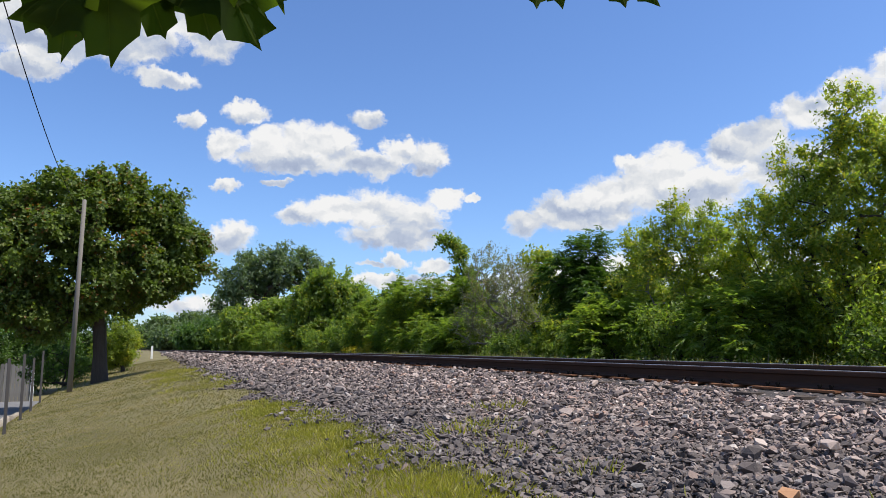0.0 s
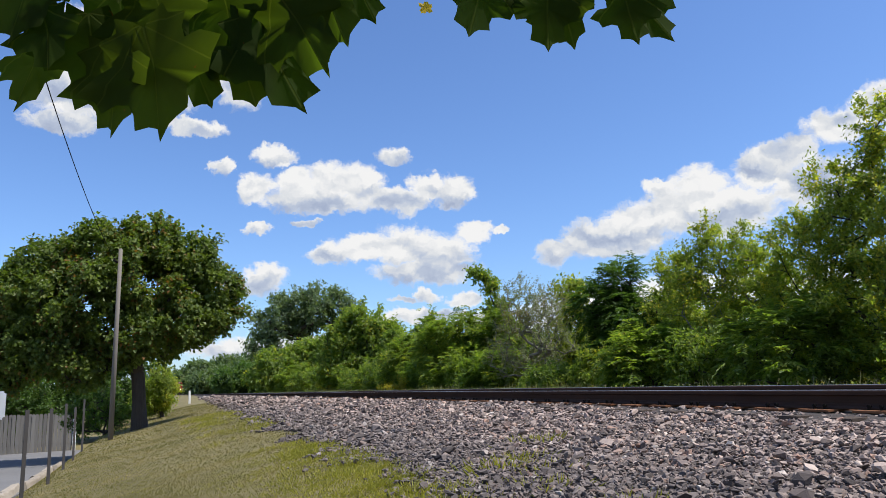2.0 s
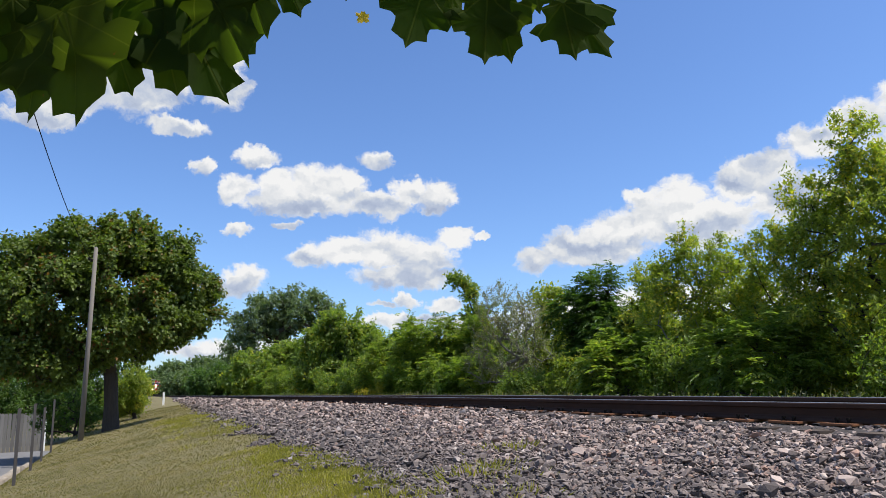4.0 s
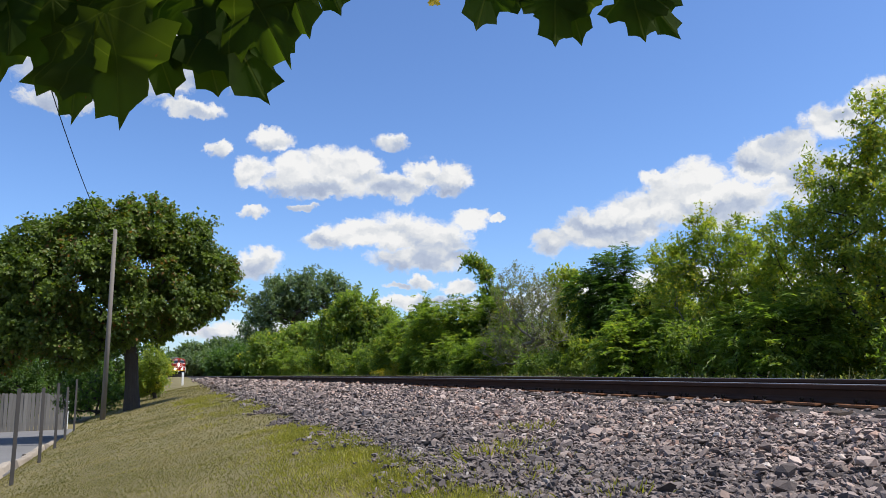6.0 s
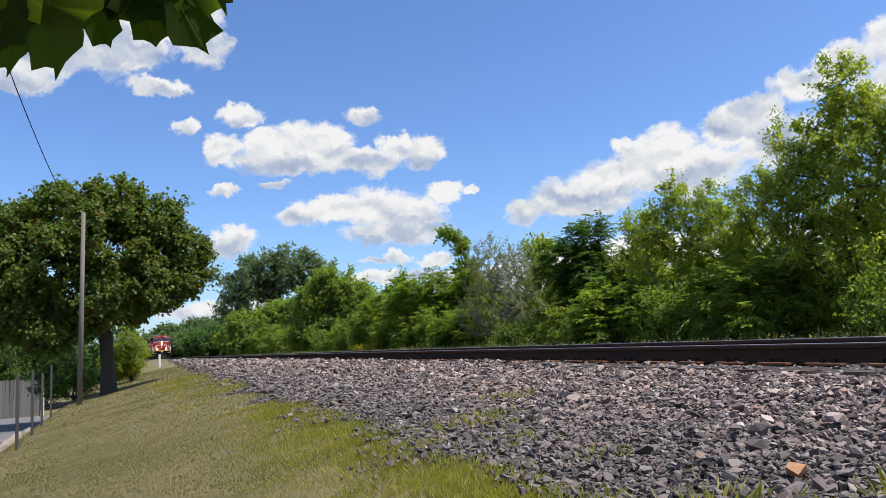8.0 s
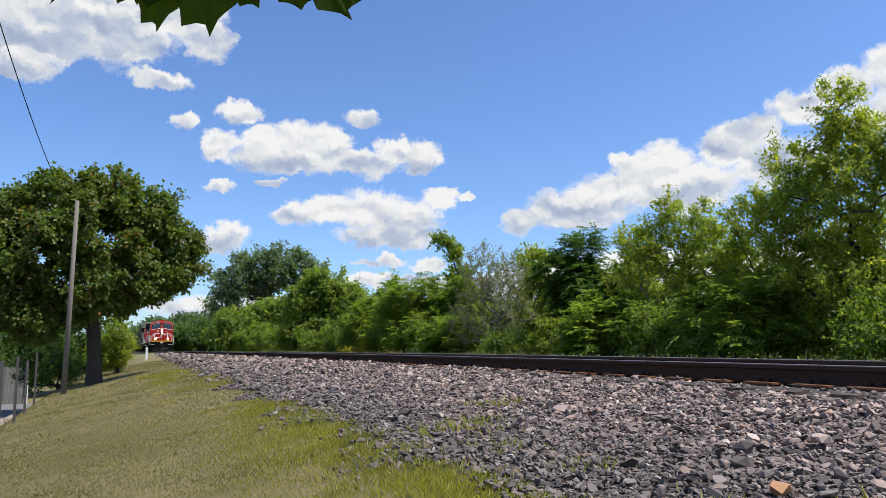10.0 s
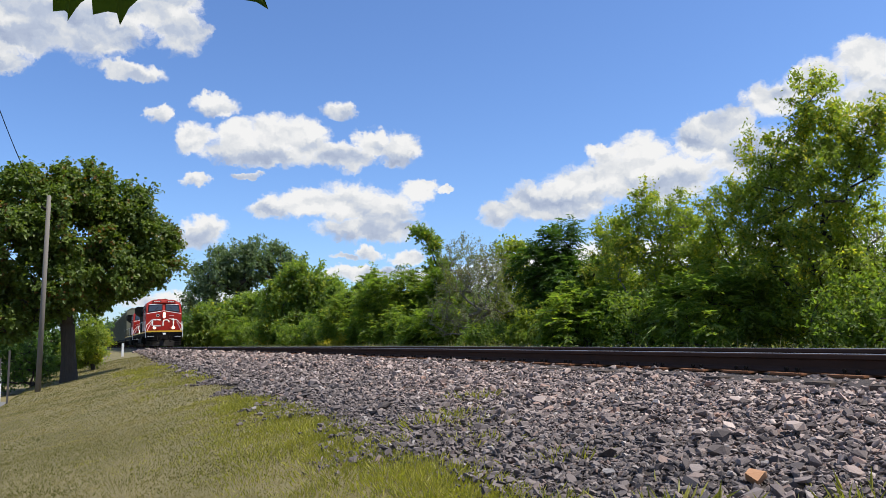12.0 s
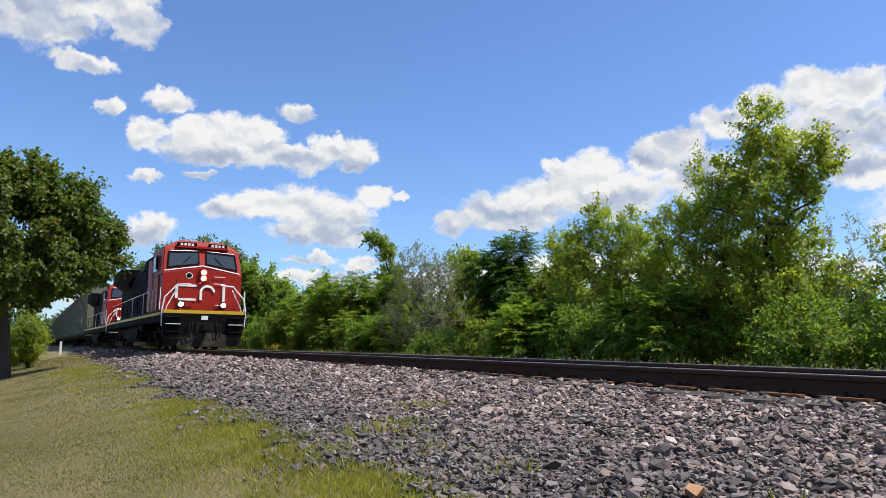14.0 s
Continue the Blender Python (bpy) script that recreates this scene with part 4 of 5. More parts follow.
# ---------------------------------------------------------------- pole, posts, fence, marker
def build_pole():
    x, y = -1.36, 24.8
    z = float(land(x, y))
    pole = new("utility_pole")
    tagged(pole, "weathered grey wooden utility pole leaning by the maple", "utility pole")
    part("shaft", add_rod(bmesh.new(), (0, 0, -.2), (.0, 0, 5.95), .080, 14, .060), POLEWOOD, pole, smooth=True)
    part("cap", add_rod(bmesh.new(), (.0, 0, 5.95), (.001, 0, 5.99), .06, 14, .03), GREYWOOD, pole)
    part("insulator", add_rod(bmesh.new(), (-.06, -.03, 5.55), (-.2, -.03, 5.6), .035, 10), GRIME, pole)
    part("bracket", box(-.14, .02, -.02, .02, 5.5, 5.53, .004), GRIME, pole)
    pole.matrix_world = pose(x, y, z, 0, .5, 0)
    # the service wire that runs from the pole over the camera's side
    a, b = Vector((x - .1, y, z + 5.62)), Vector((-2.35, 2.0, 7.9))
    pts = [a.lerp(b, i / 24) - Vector((0, 0, .9 * 4 * (i / 24) * (1 - i / 24))) for i in range(25)]
    wire = part("overhead_wire", rods(pts, .009, 6), BLACK, None)
    tagged(wire, "thin black overhead wire slung from the pole", "wire")


build_pole()


def build_posts():
    for px, py, h in ((-1.67, 11.3, 1.27), (-1.69, 14.0, 1.24), (-1.76, 16.7, 1.3), (-1.81, 19.0, 1.2), (-1.91, 22.2, 1.4)):
        post = new("steel_post")
        tagged(post, "thin dark steel fence post on the grass bank", "post", "steel posts")
        flange = prism([(-.024, -.016), (-.024, .002), (-.008, .002), (-.008, .018), (.008, .018), (.008, .002), (.024, .002), (.024, -.016)], -.25, h)
        for v in flange.verts:
            v.co = Vector((v.co.x, v.co.z, v.co.y))
        bmesh.ops.recalc_face_normals(flange, faces=flange.faces)
        part("shaft", flange, POST_STEEL, post)
        post.matrix_world = pose(px, py, float(land(px, py)), random.uniform(-1, 1), random.uniform(-.6, .5), 25)


build_posts()


SIGN_X, SIGN_Y, SIGN_TOP = -1.77, 9.7, 1.54
SIGN_BACK = paint("sign_back", (0.62, 0.64, 0.66), 0.45, (0.3, 0.29, 0.28), 0.3)


def build_sign():
    """A sign on its own post, seen from behind."""
    sign = new("sign_post")
    tagged(sign, "steel post with a pale metal sign seen from behind", "sign")
    part("shaft", box(-.022, .022, -.02, .02, -.25, SIGN_TOP + .01, .004), POST_STEEL, sign)
    plate = box(-.105, .105, .022, .028, SIGN_TOP - .32, SIGN_TOP, .0)
    bmesh.ops.bevel(plate, geom=[e for e in plate.edges if abs(e.verts[0].co.y - e.verts[1].co.y) > .001], offset=.025, segments=3, affect="EDGES")
    part("panel", plate, SIGN_BACK, sign, "pale grey back of the sign panel")
    for h in (.06, .26):
        part("bolt", add_rod(bmesh.new(), (0, -.03, SIGN_TOP - h), (0, .03, SIGN_TOP - h), .008, 8), GRIME, sign)
    sign.matrix_world = pose(SIGN_X, SIGN_Y, float(land(SIGN_X, SIGN_Y)), 0, .4, -8)


build_sign()


def build_fence():
    fence = new("wooden_fence")
    tagged(fence, "weathered grey wooden board fence beside the yard", "fence")
    rng = random.Random(5)
    board = prism([(-.072, 0), (.072, 0), (.072, 1.72), (.045, 1.77), (-.045, 1.77), (-.072, 1.72)], -.01, .01)
    me = bpy.data.meshes.new("board")
    board.to_mesh(me)
    board.free()
    me.materials.append(GREYWOOD)
    for i in range(70):
        b = new("board", me)
        b.parent = fence
        b.matrix_basis = pose(-.16 - i * .152, rng.uniform(-.006, .006), rng.uniform(-.03, .02), rng.uniform(-.8, .8), rng.uniform(-.5, .5), rng.uniform(-1, 1))
    for i in range(6):
        part("fence_post", box(-.05 - i * 2.1, .05 - i * 2.1, .02, .12, -.1, 1.70, .008), GREYWOOD, fence)
    for h in (.3, 1.25):
        part("fence_rail", box(-10.7, 0, .012, .05, h, h + .09, .005), GREYWOOD, fence)
    part("corner_post", box(-.07, .07, -.08, .06, -.1, 1.84, .01), WHITE, fence, "pale painted corner post")
    fence.matrix_world = pose(-3.62, 38, -2.36, 0, 0, 8)


build_fence()


def build_marker():
    x, y = 1.9, 52
    m = new("marker_post")
    tagged(m, "short white marker post beside the ballast", "post")
    part("shaft", box(-.07, .07, -.05, .05, -.1, .82, .012), WHITE, m)
    part("cap", box(-.075, .075, -.055, .055, .82, .86, .008), WHITE, m)
    m.matrix_world = pose(x, y, float(land(x, y)))


build_marker()

# ---------------------------------------------------------------- train
SPEED, NOSE_END = 21.0, 29.0     # metres a second; where the nose stands at the clip's end


def build_truck(parent, y, axles, r):
    """A bogie with its wheels, as one part with sub-parts."""
    reach = (axles - 1) * .95 + .55
    truck = part("bogie", box(-.98, .98, y - .22, y + .22, r + .02, r + .34, .03), GRIME, parent, "grimy steel bogie")
    for s in (-1, 1):
        part("side_frame", box(s * 1.0 - .06, s * 1.0 + .06, y - reach, y + reach, r - .02, r + .30, .03), GRIME, truck)
        for i in range(axles):
            a = y + (i - (axles - 1) / 2) * 1.9
            part("axle_box", box(s * 1.1 - .09, s * 1.1 + .09, a - .2, a + .2, r - .16, r + .2, .03), GRIME, truck)
    for i in range(axles):
        a = y + (i - (axles - 1) / 2) * 1.9
        for s in (-1, 1):
            part("wheel", disc(s * .70, s * .83, a, r, r, 28), GRIME, truck)
            part("wheel_tread", disc(s * .69, s * .832, a, r, r + .002, 28), RAIL_SIDE, truck)
    return truck


def build_locomotive():
    loco = new("locomotive")
    tagged(loco, "red and black diesel freight locomotive with lit headlights", "locomotive", "train")
    part("underframe", box(-1.5, 1.5, .75, 21.9, 1.12, 1.56, .03), BLACK, loco)
    part("deck_stripe", box(-1.47, 1.47, .60, .75, 1.46, 1.60, .01), YELLOW, loco, "yellow edge stripe")
    # pilot, plow and coupler
    pilot = part("pilot", prism([(-1.42, .62), (1.42, .62), (1.5, 1.46), (-1.5, 1.46)], .55, .75), BLACK, loco)
    plow = bmesh.new()
    a = [plow.verts.new(p) for p in ((-1.38, .62, .16), (0, .28, .13), (1.38, .62, .16), (1.42, .66, .72), (0, .50, .72), (-1.42, .66, .72))]
    plow.faces.new((a[0], a[1], a[4], a[5]))
    plow.faces.new((a[1], a[2], a[3], a[4]))
    bmesh.ops.solidify(plow, geom=plow.faces[:], thickness=.03)
    part("plow", plow, DUSTY, loco, "dusty grey snow plow")
    part("coupler", add_box(box(-.13, .13, .0, .6, .78, 1.02, .03), -.2, .2, -.12, .12, .74, 1.06, .05), GRIME, loco)
    part("coupler_pocket", box(-.33, .33, .50, .56, .68, 1.14, .01), GRIME, pilot)
    for s in (-1, 1):
        for q in (0, 1):
            x = s * (.42 + .12 * q)
            part("air_hose", rods([(x, .5, 1.1), (x + s * .02, .38, .95), (x + s * .01, .34, .7), (x - s * .02, .4, .5)], .022, 6), GRIME, loco, "hanging air hose")
        for i, z in enumerate((.42, .72, 1.02, 1.3)):
            part("step", box(s * 1.12 - .26, s * 1.12 + .26, .42, .64, z, z + .03), WHITE if i == 2 else GRIME, pilot)
    part("plate", box(-.12, .12, .53, .56, 1.22, 1.38), WHITE, pilot, "small white plate")
    # nose and cab
    nose = part("nose", prism([(-1.46, 1.58), (1.46, 1.58), (1.46, 3.12), (0, 3.42), (-1.46, 3.12)], 1.25, 2.1), RED, loco)
    bm = bmesh.new()
    low = [(-1.5, 1.32, 3.05), (1.5, 1.32, 3.05), (1.5, 4.4, 3.05), (-1.5, 4.4, 3.05)]
    top = [(-1.42, 1.75, 4.25), (1.42, 1.75, 4.25), (1.42, 4.4, 4.25), (-1.42, 4.4, 4.25)]
    roof = [(-.85, 1.95, 4.62), (.85, 1.95, 4.62), (.85, 4.4, 4.62), (-.85, 4.4, 4.62)]
    rings = [[bm.verts.new(p) for p in ring] for ring in (low, top, roof)]
    for lower, upper in zip(rings, rings[1:]):
        for i in range(4):
            j = (i + 1) % 4
            bm.faces.new((lower[i], lower[j], upper[j], upper[i]))
    bm.faces.new(rings[2])
    bm.faces.new(rings[0][::-1])
    bmesh.ops.recalc_face_normals(bm, faces=bm.faces)
    bmesh.ops.bevel(bm, geom=bm.edges[:], offset=.05, segments=2, affect="EDGES")
    cab = part("cab", bm, RED, loco)
    part("cab_side", box(-1.5, 1.5, 2.1, 4.4, 1.58, 3.1, .03), RED, cab)
    part("sunshade", prism([(-1.0, 4.27), (1.0, 4.27), (.85, 4.36), (-.85, 4.36)], 1.62, 1.95), RED, cab)
    lean = .43 / 1.2
    for s in (-1, 1):
        # windscreens lie in the sloping cab front
        def slab(points, thick, mat, name, parent, label=""):
            b = bmesh.new()
            f = b.faces.new([b.verts.new((x, 1.32 + (z - 3.05) * lean - .012, z)) for x, z in points])
            r = bmesh.ops.extrude_face_region(b, geom=[f])
            bmesh.ops.translate(b, verts=[v for v in r["geom"] if isinstance(v, bmesh.types.BMVert)], vec=(0, -thick, 0))
            bmesh.ops.recalc_face_normals(b, faces=b.faces)
            return part(name, b, mat, parent, label)
        pane = slab([(s * .16, 3.62), (s * 1.26, 3.42), (s * 1.20, 4.02), (s * .16, 4.08)], .02, GLASS, "windscreen", cab, "dark sloping windscreen")
        for q, pts in enumerate(([(s * .12, 3.57), (s * 1.32, 3.35), (s * 1.26, 3.42), (s * .16, 3.62)], [(s * .12, 3.57), (s * .16, 3.62), (s * .16, 4.08), (s * .12, 4.13)],
                                 [(s * .16, 4.08), (s * 1.20, 4.02), (s * 1.26, 4.07), (s * .12, 4.13)], [(s * 1.26, 3.42), (s * 1.32, 3.35), (s * 1.26, 4.07), (s * 1.20, 4.02)])):
            slab(pts, .035, BLACK, "window_frame", pane)
        part("wiper", rods([(s * .75, 1.46, 3.55), (s * .45, 1.56, 3.92)], .014, 5), BLACK, pane)
        slab([(0, 3.50), (s * 1.40, 3.22), (s * 1.40, 3.26), (0, 3.54)], .02, WHITE, "trim_line", cab, "thin white line under the windscreen")
        slab([(s * .16, 4.15), (s * 1.2, 4.10), (s * 1.2, 4.13), (s * .16, 4.18)], .05, WHITE, "gutter", cab, "thin pale rain gutter")
        # number boards over the windscreens
        board = part("number_board", box(s * .58 - .36, s * .58 + .36, 1.66, 1.80, 4.28, 4.50, .015), BLACK, cab, "black board with white marks")
        for i in range(4):
            part("mark", box(s * .58 - .25 + i * .135, s * .58 - .16 + i * .135, 1.652, 1.657, 4.33, 4.46), WHITE, board)
        part("side_window", box(s * 1.47, s * 1.515, 2.5, 3.5, 3.3, 3.95, .01), GLASS, cab, "dark side window")
        part("mirror", box(s * 1.56 - .02, s * 1.56 + .02, 2.2, 2.5, 3.35, 3.9, .01), BLACK, cab)
        # white grab rails round the front platform
        part("handrail", rods([(s * 1.50, .66, .95), (s * 1.52, .62, 1.6), (s * 1.44, .62, 2.1), (s * 1.02, .62, 2.62), (s * .55, .64, 2.66)], .026, 8), WHITE, loco, "white front handrail")
        part("handrail", rods([(s * 1.44, .70, 1.2), (s * 1.34, .70, 1.75), (s * 1.0, .70, 2.5)], .02, 8), WHITE, loco, "white front handrail")
        part("side_handrail", rods([(s * 1.45, 4.6, 2.55), (s * 1.45, 20.5, 2.55)], .02, 6), WHITE, loco, "white side handrail")
        for i in range(9):
            part("stanchion", rods([(s * 1.45, 4.6 + i * 1.98, 1.55), (s * 1.45, 4.6 + i * 1.98, 2.56)], .016, 6), WHITE if i in (0, 1, 3) else BLACK, loco)
        ditch = part("ditch_light", add_rod(bmesh.new(), (s * .78, 1.25, 1.86), (s * .78, 1.12, 1.86), .14, 18), BLACK, loco)
        part("lens", add_rod(bmesh.new(), (s * .78, 1.125, 1.86), (s * .78, 1.10, 1.86), .09, 18, .08), HEADLIGHT, ditch, "glowing headlight lens")
    lamp = part("headlight", box(-.16, .16, 1.12, 1.28, 2.84, 3.34, .05), RED, nose)
    for z in (2.96, 3.21):
        part("lens", add_rod(bmesh.new(), (0, 1.125, z), (0, 1.10, z), .09, 18, .08), HEADLIGHT, lamp, "glowing headlight lens")
    part("nose_door", box(-.95, -.35, 1.225, 1.26, 1.75, 2.9, .01), RED, nose)
    part("badge", add_rod(bmesh.new(), (-.52, 1.26, 3.06), (-.52, 1.235, 3.06), .13, 20), WHITE, nose, "round white badge")
    part("badge_centre", add_rod(bmesh.new(), (-.52, 1.24, 3.06), (-.52, 1.228, 3.06), .10, 20), BLACK, nose)
    # plain white emblem on the nose: two bars, an arch and an upright
    emblem = bmesh.new()
    add_box(emblem, -.92, -.24, 1.205, 1.23, 2.60, 2.69)
    add_box(emblem, -.88, -.24, 1.205, 1.23, 2.02, 2.11)
    add_box(emblem, -1.0, -.90, 1.205, 1.23, 2.10, 2.61)
    for i in range(10):
        t0, t1 = math.pi * i / 10, math.pi * (i + 1) / 10
        c = lambda t, r: (.18 - math.cos(t) * r, 2.40 + math.sin(t) * r)
        pts = [c(t0, .29), c(t1, .29), c(t1, .20), c(t0, .20)]
        f = emblem.faces.new([emblem.verts.new((x, 1.205, z)) for x, z in pts])
        r = bmesh.ops.extrude_face_region(emblem, geom=[f])
        bmesh.ops.translate(emblem, verts=[v for v in r["geom"] if isinstance(v, bmesh.types.BMVert)], vec=(0, .025, 0))
    add_box(emblem, -.11, -.02, 1.205, 1.23, 2.06, 2.40)
    add_box(emblem, .74, .84, 1.205, 1.23, 2.02, 2.66)
    bmesh.ops.recalc_face_normals(emblem, faces=emblem.faces)
    part("emblem", emblem, WHITE, nose, "plain white emblem shape")
    for x, z in ((.62, 3.05), (.62, 2.75), (.7, 1.66 + .2)):
        part("grab_iron", rods([(x - .2, 1.2, z), (x + .2, 1.2, z)], .013, 6), WHITE, nose)
    # long hood, radiators and roof gear
    part("hood", prism([(-.92, 1.56), (.92, 1.56), (.92, 4.15), (.6, 4.5), (-.6, 4.5), (-.92, 4.15)], 4.4, 21.2), BLACK, loco)
    part("radiator_wing", prism([(-.95, 3.5), (.95, 3.5), (1.5, 3.95), (1.5, 4.6), (-1.5, 4.6), (-1.5, 3.95)], 16.2, 20.6), BLACK, loco)
    part("equipment_cab", box(-1.4, 1.4, 4.4, 7.2, 1.56, 4.2, .05), BLACK, loco)
    part("exhaust_stack", box(-.35, .35, 10.4, 11.6, 4.45, 4.66, .03), GRIME, loco)
    part("horn", rods([(.2, 3.0, 4.6), (.2, 3.0, 4.72), (.2, 2.6, 4.74)], .04, 8), GRIME, loco)
    part("roof_unit", box(-.45, .45, 3.1, 4.1, 4.58, 4.74, .04), RED, cab)
    for i in range(11):
        for s in (-1, 1):
            part("hood_door", box(s * .915, s * .94, 7.5 + i * .78, 8.2 + i * .78, 1.75, 3.6, .01), BLACK, loco)
    for s in (-1, 1):
        part("sill", box(s * 1.50, s * 1.515, .8, 21.8, 1.40, 1.52), YELLOW, loco, "dull yellow sill stripe")
    for s in (-1, 1):
        for i in range(4):
            part("grab_rail", rods([(s * 1.55, 1.0 + i * 1.05, 1.62), (s * 1.55, 1.0 + i * 1.05, 2.5)], .018, 6), WHITE, loco, "white upright grab rail")
        part("cab_door", box(s * 1.495, s * 1.52, 3.6, 4.25, 1.66, 3.6, .01), RED, cab)
        part("side_panel", box(s * 1.40, s * 1.43, 4.6, 5.7, 1.7, 4.0, .01), RED, loco, "red panel behind the cab")
        for i in range(5):
            part("grille", box(s * 1.40, s * 1.44, 5.9, 7.1, 1.9 + i * .44, 2.2 + i * .44, .01), GRIME, loco)
        for i in range(6):
            part("louvre", box(s * 1.495, s * 1.53, 16.4, 20.4, 4.0 + i * .095, 4.05 + i * .095), GRIME, loco)
        part("walkway", box(s * .95 if s > 0 else -1.5, 1.5 if s > 0 else s * .95, 4.4, 21.6, 1.56, 1.60), DUSTY, loco, "dusty side walkway")
    part("fuel_tank", box(-1.4, 1.4, 8.4, 14.0, .32, 1.1, .15), GRIME, loco)
    for s in (-1, 1):
        part("air_tank", add_rod(bmesh.new(), (s * 1.25, 6.6, 1.0), (s * 1.25, 8.3, 1.0), .18, 14), GRIME, loco)
    build_truck(loco, 4.2, 3, .53)
    build_truck(loco, 18.3, 3, .53)
    return loco


def build_car_carrier():
    car = new("freight_wagon")
    tagged(car, "tall olive-grey enclosed car carrier wagon behind the locomotives", "freight wagon", "train")
    wall = [(-1.46, 1.05), (1.46, 1.05), (1.50, 1.25), (1.50, 5.15), (1.32, 5.55), (.85, 5.80), (-.85, 5.80), (-1.32, 5.55), (-1.50, 5.15), (-1.50, 1.25)]
    part("body", prism(wall, .6, 26.9), CARGREY, car)
    part("roof", prism([(-1.36, 5.56), (-.86, 5.82), (.86, 5.82), (1.36, 5.56), (1.30, 5.62), (.84, 5.90), (-.84, 5.90), (-1.30, 5.62)], .55, 26.95), GALVANISED, car, "pale galvanised roof")
    part("underframe", box(-.6, .6, 0, 27.5, .80, 1.08, .03), GRIME, car)
    for s in (-1, 1):
        part("side_sill", box(s * 1.52 - .05, s * 1.52 + .05, .5, 27.0, 1.02, 1.24, .01), GRIME, car)
        part("top_chord", box(s * 1.51 - .04, s * 1.51 + .04, .6, 26.9, 5.10, 5.22, .01), CARGREY, car)
        for i in range(15):
            y = .72 + i * 1.86
            part("rib", box(s * 1.53 - .04, s * 1.53 + .04, y - .06, y + .06, 1.2, 5.15, .01), CARGREY, car)
        for i in range(14):
            for q in range(4):
                y = .84 + i * 1.86
                part("side_panel", box(s * 1.50, s * 1.518, y + .02, y + 1.6, 1.32 + q * .95, 2.20 + q * .95), CARGREY, car)
        part("end_door", box(s * .74 - .68, s * .74 + .68, .55, .62, 1.2, 5.2, .02), CARGREY, car)
        part("ladder", rods([(s * 1.56, .7, 1.1), (s * 1.56, .7, 5.3)], .02, 6), GRIME, car)
        part("marking", box(s * 1.52, s * 1.525, 4.7, 5.9, 2.35, 2.9), WHITE, car, "pale faded marking patch")
    build_truck(car, 3.0, 2, .44)
    build_truck(car, 24.5, 2, .44)
    return car


loco_lead = build_locomotive()
loco_lead.scale = (1.07, 1.0, 0.98)
loco_second = copy_thing(loco_lead, Matrix.Identity(4))
wagons = [build_car_carrier()]
for _ in range(5):
    wagons.append(copy_thing(wagons[0], Matrix.Identity(4)))
TRAIN = [(loco_lead, 0.0), (loco_second, 22.6)] + [(w, 45.4 + 27.8 * i) for i, w in enumerate(wagons)]

# ---------------------------------------------------------------- ballast, near grass and weeds


def stone_shapes(rng, count):
    """Crushed stone: sharp hulls, flattish, each with its own corners and triangles."""
    out = []
    for _ in range(count):
        p = unit(rng.normal(0, 1, (12, 3)))
        p = np.sign(p) * np.abs(p) ** .8 * rng.uniform(.42, .60, (12, 1)) * np.array([1.2, rng.uniform(.7, .98), rng.uniform(.40, .66)])
        bm = bmesh.new()
        for c in p:
            bm.verts.new(c)
        bmesh.ops.convex_hull(bm, input=bm.verts)
        bmesh.ops.delete(bm, geom=[v for v in bm.verts if not v.link_faces], context="VERTS")
        bmesh.ops.triangulate(bm, faces=bm.faces)
        bm.verts.index_update()
        out.append((np.array([v.co[:] for v in bm.verts]), np.array([[v.index for v in f.verts] for f in bm.faces])))
        bm.free()
    return out


def turns(rng, n, tilt):
    a, b, c = rng.uniform(0, 2 * math.pi, n), rng.normal(0, tilt, n), rng.normal(0, tilt, n)
    ca, sa, cb, sb, cc, sc = np.cos(a), np.sin(a), np.cos(b), np.sin(b), np.cos(c), np.sin(c)
    z, o = np.zeros(n), np.ones(n)
    A = np.stack([ca, -sa, z, sa, ca, z, z, z, o], 1).reshape(n, 3, 3)
    B = np.stack([cb, z, sb, z, o, z, -sb, z, cb], 1).reshape(n, 3, 3)
    C = np.stack([o, z, z, z, cc, -sc, z, sc, cc], 1).reshape(n, 3, 3)
    return A @ B @ C


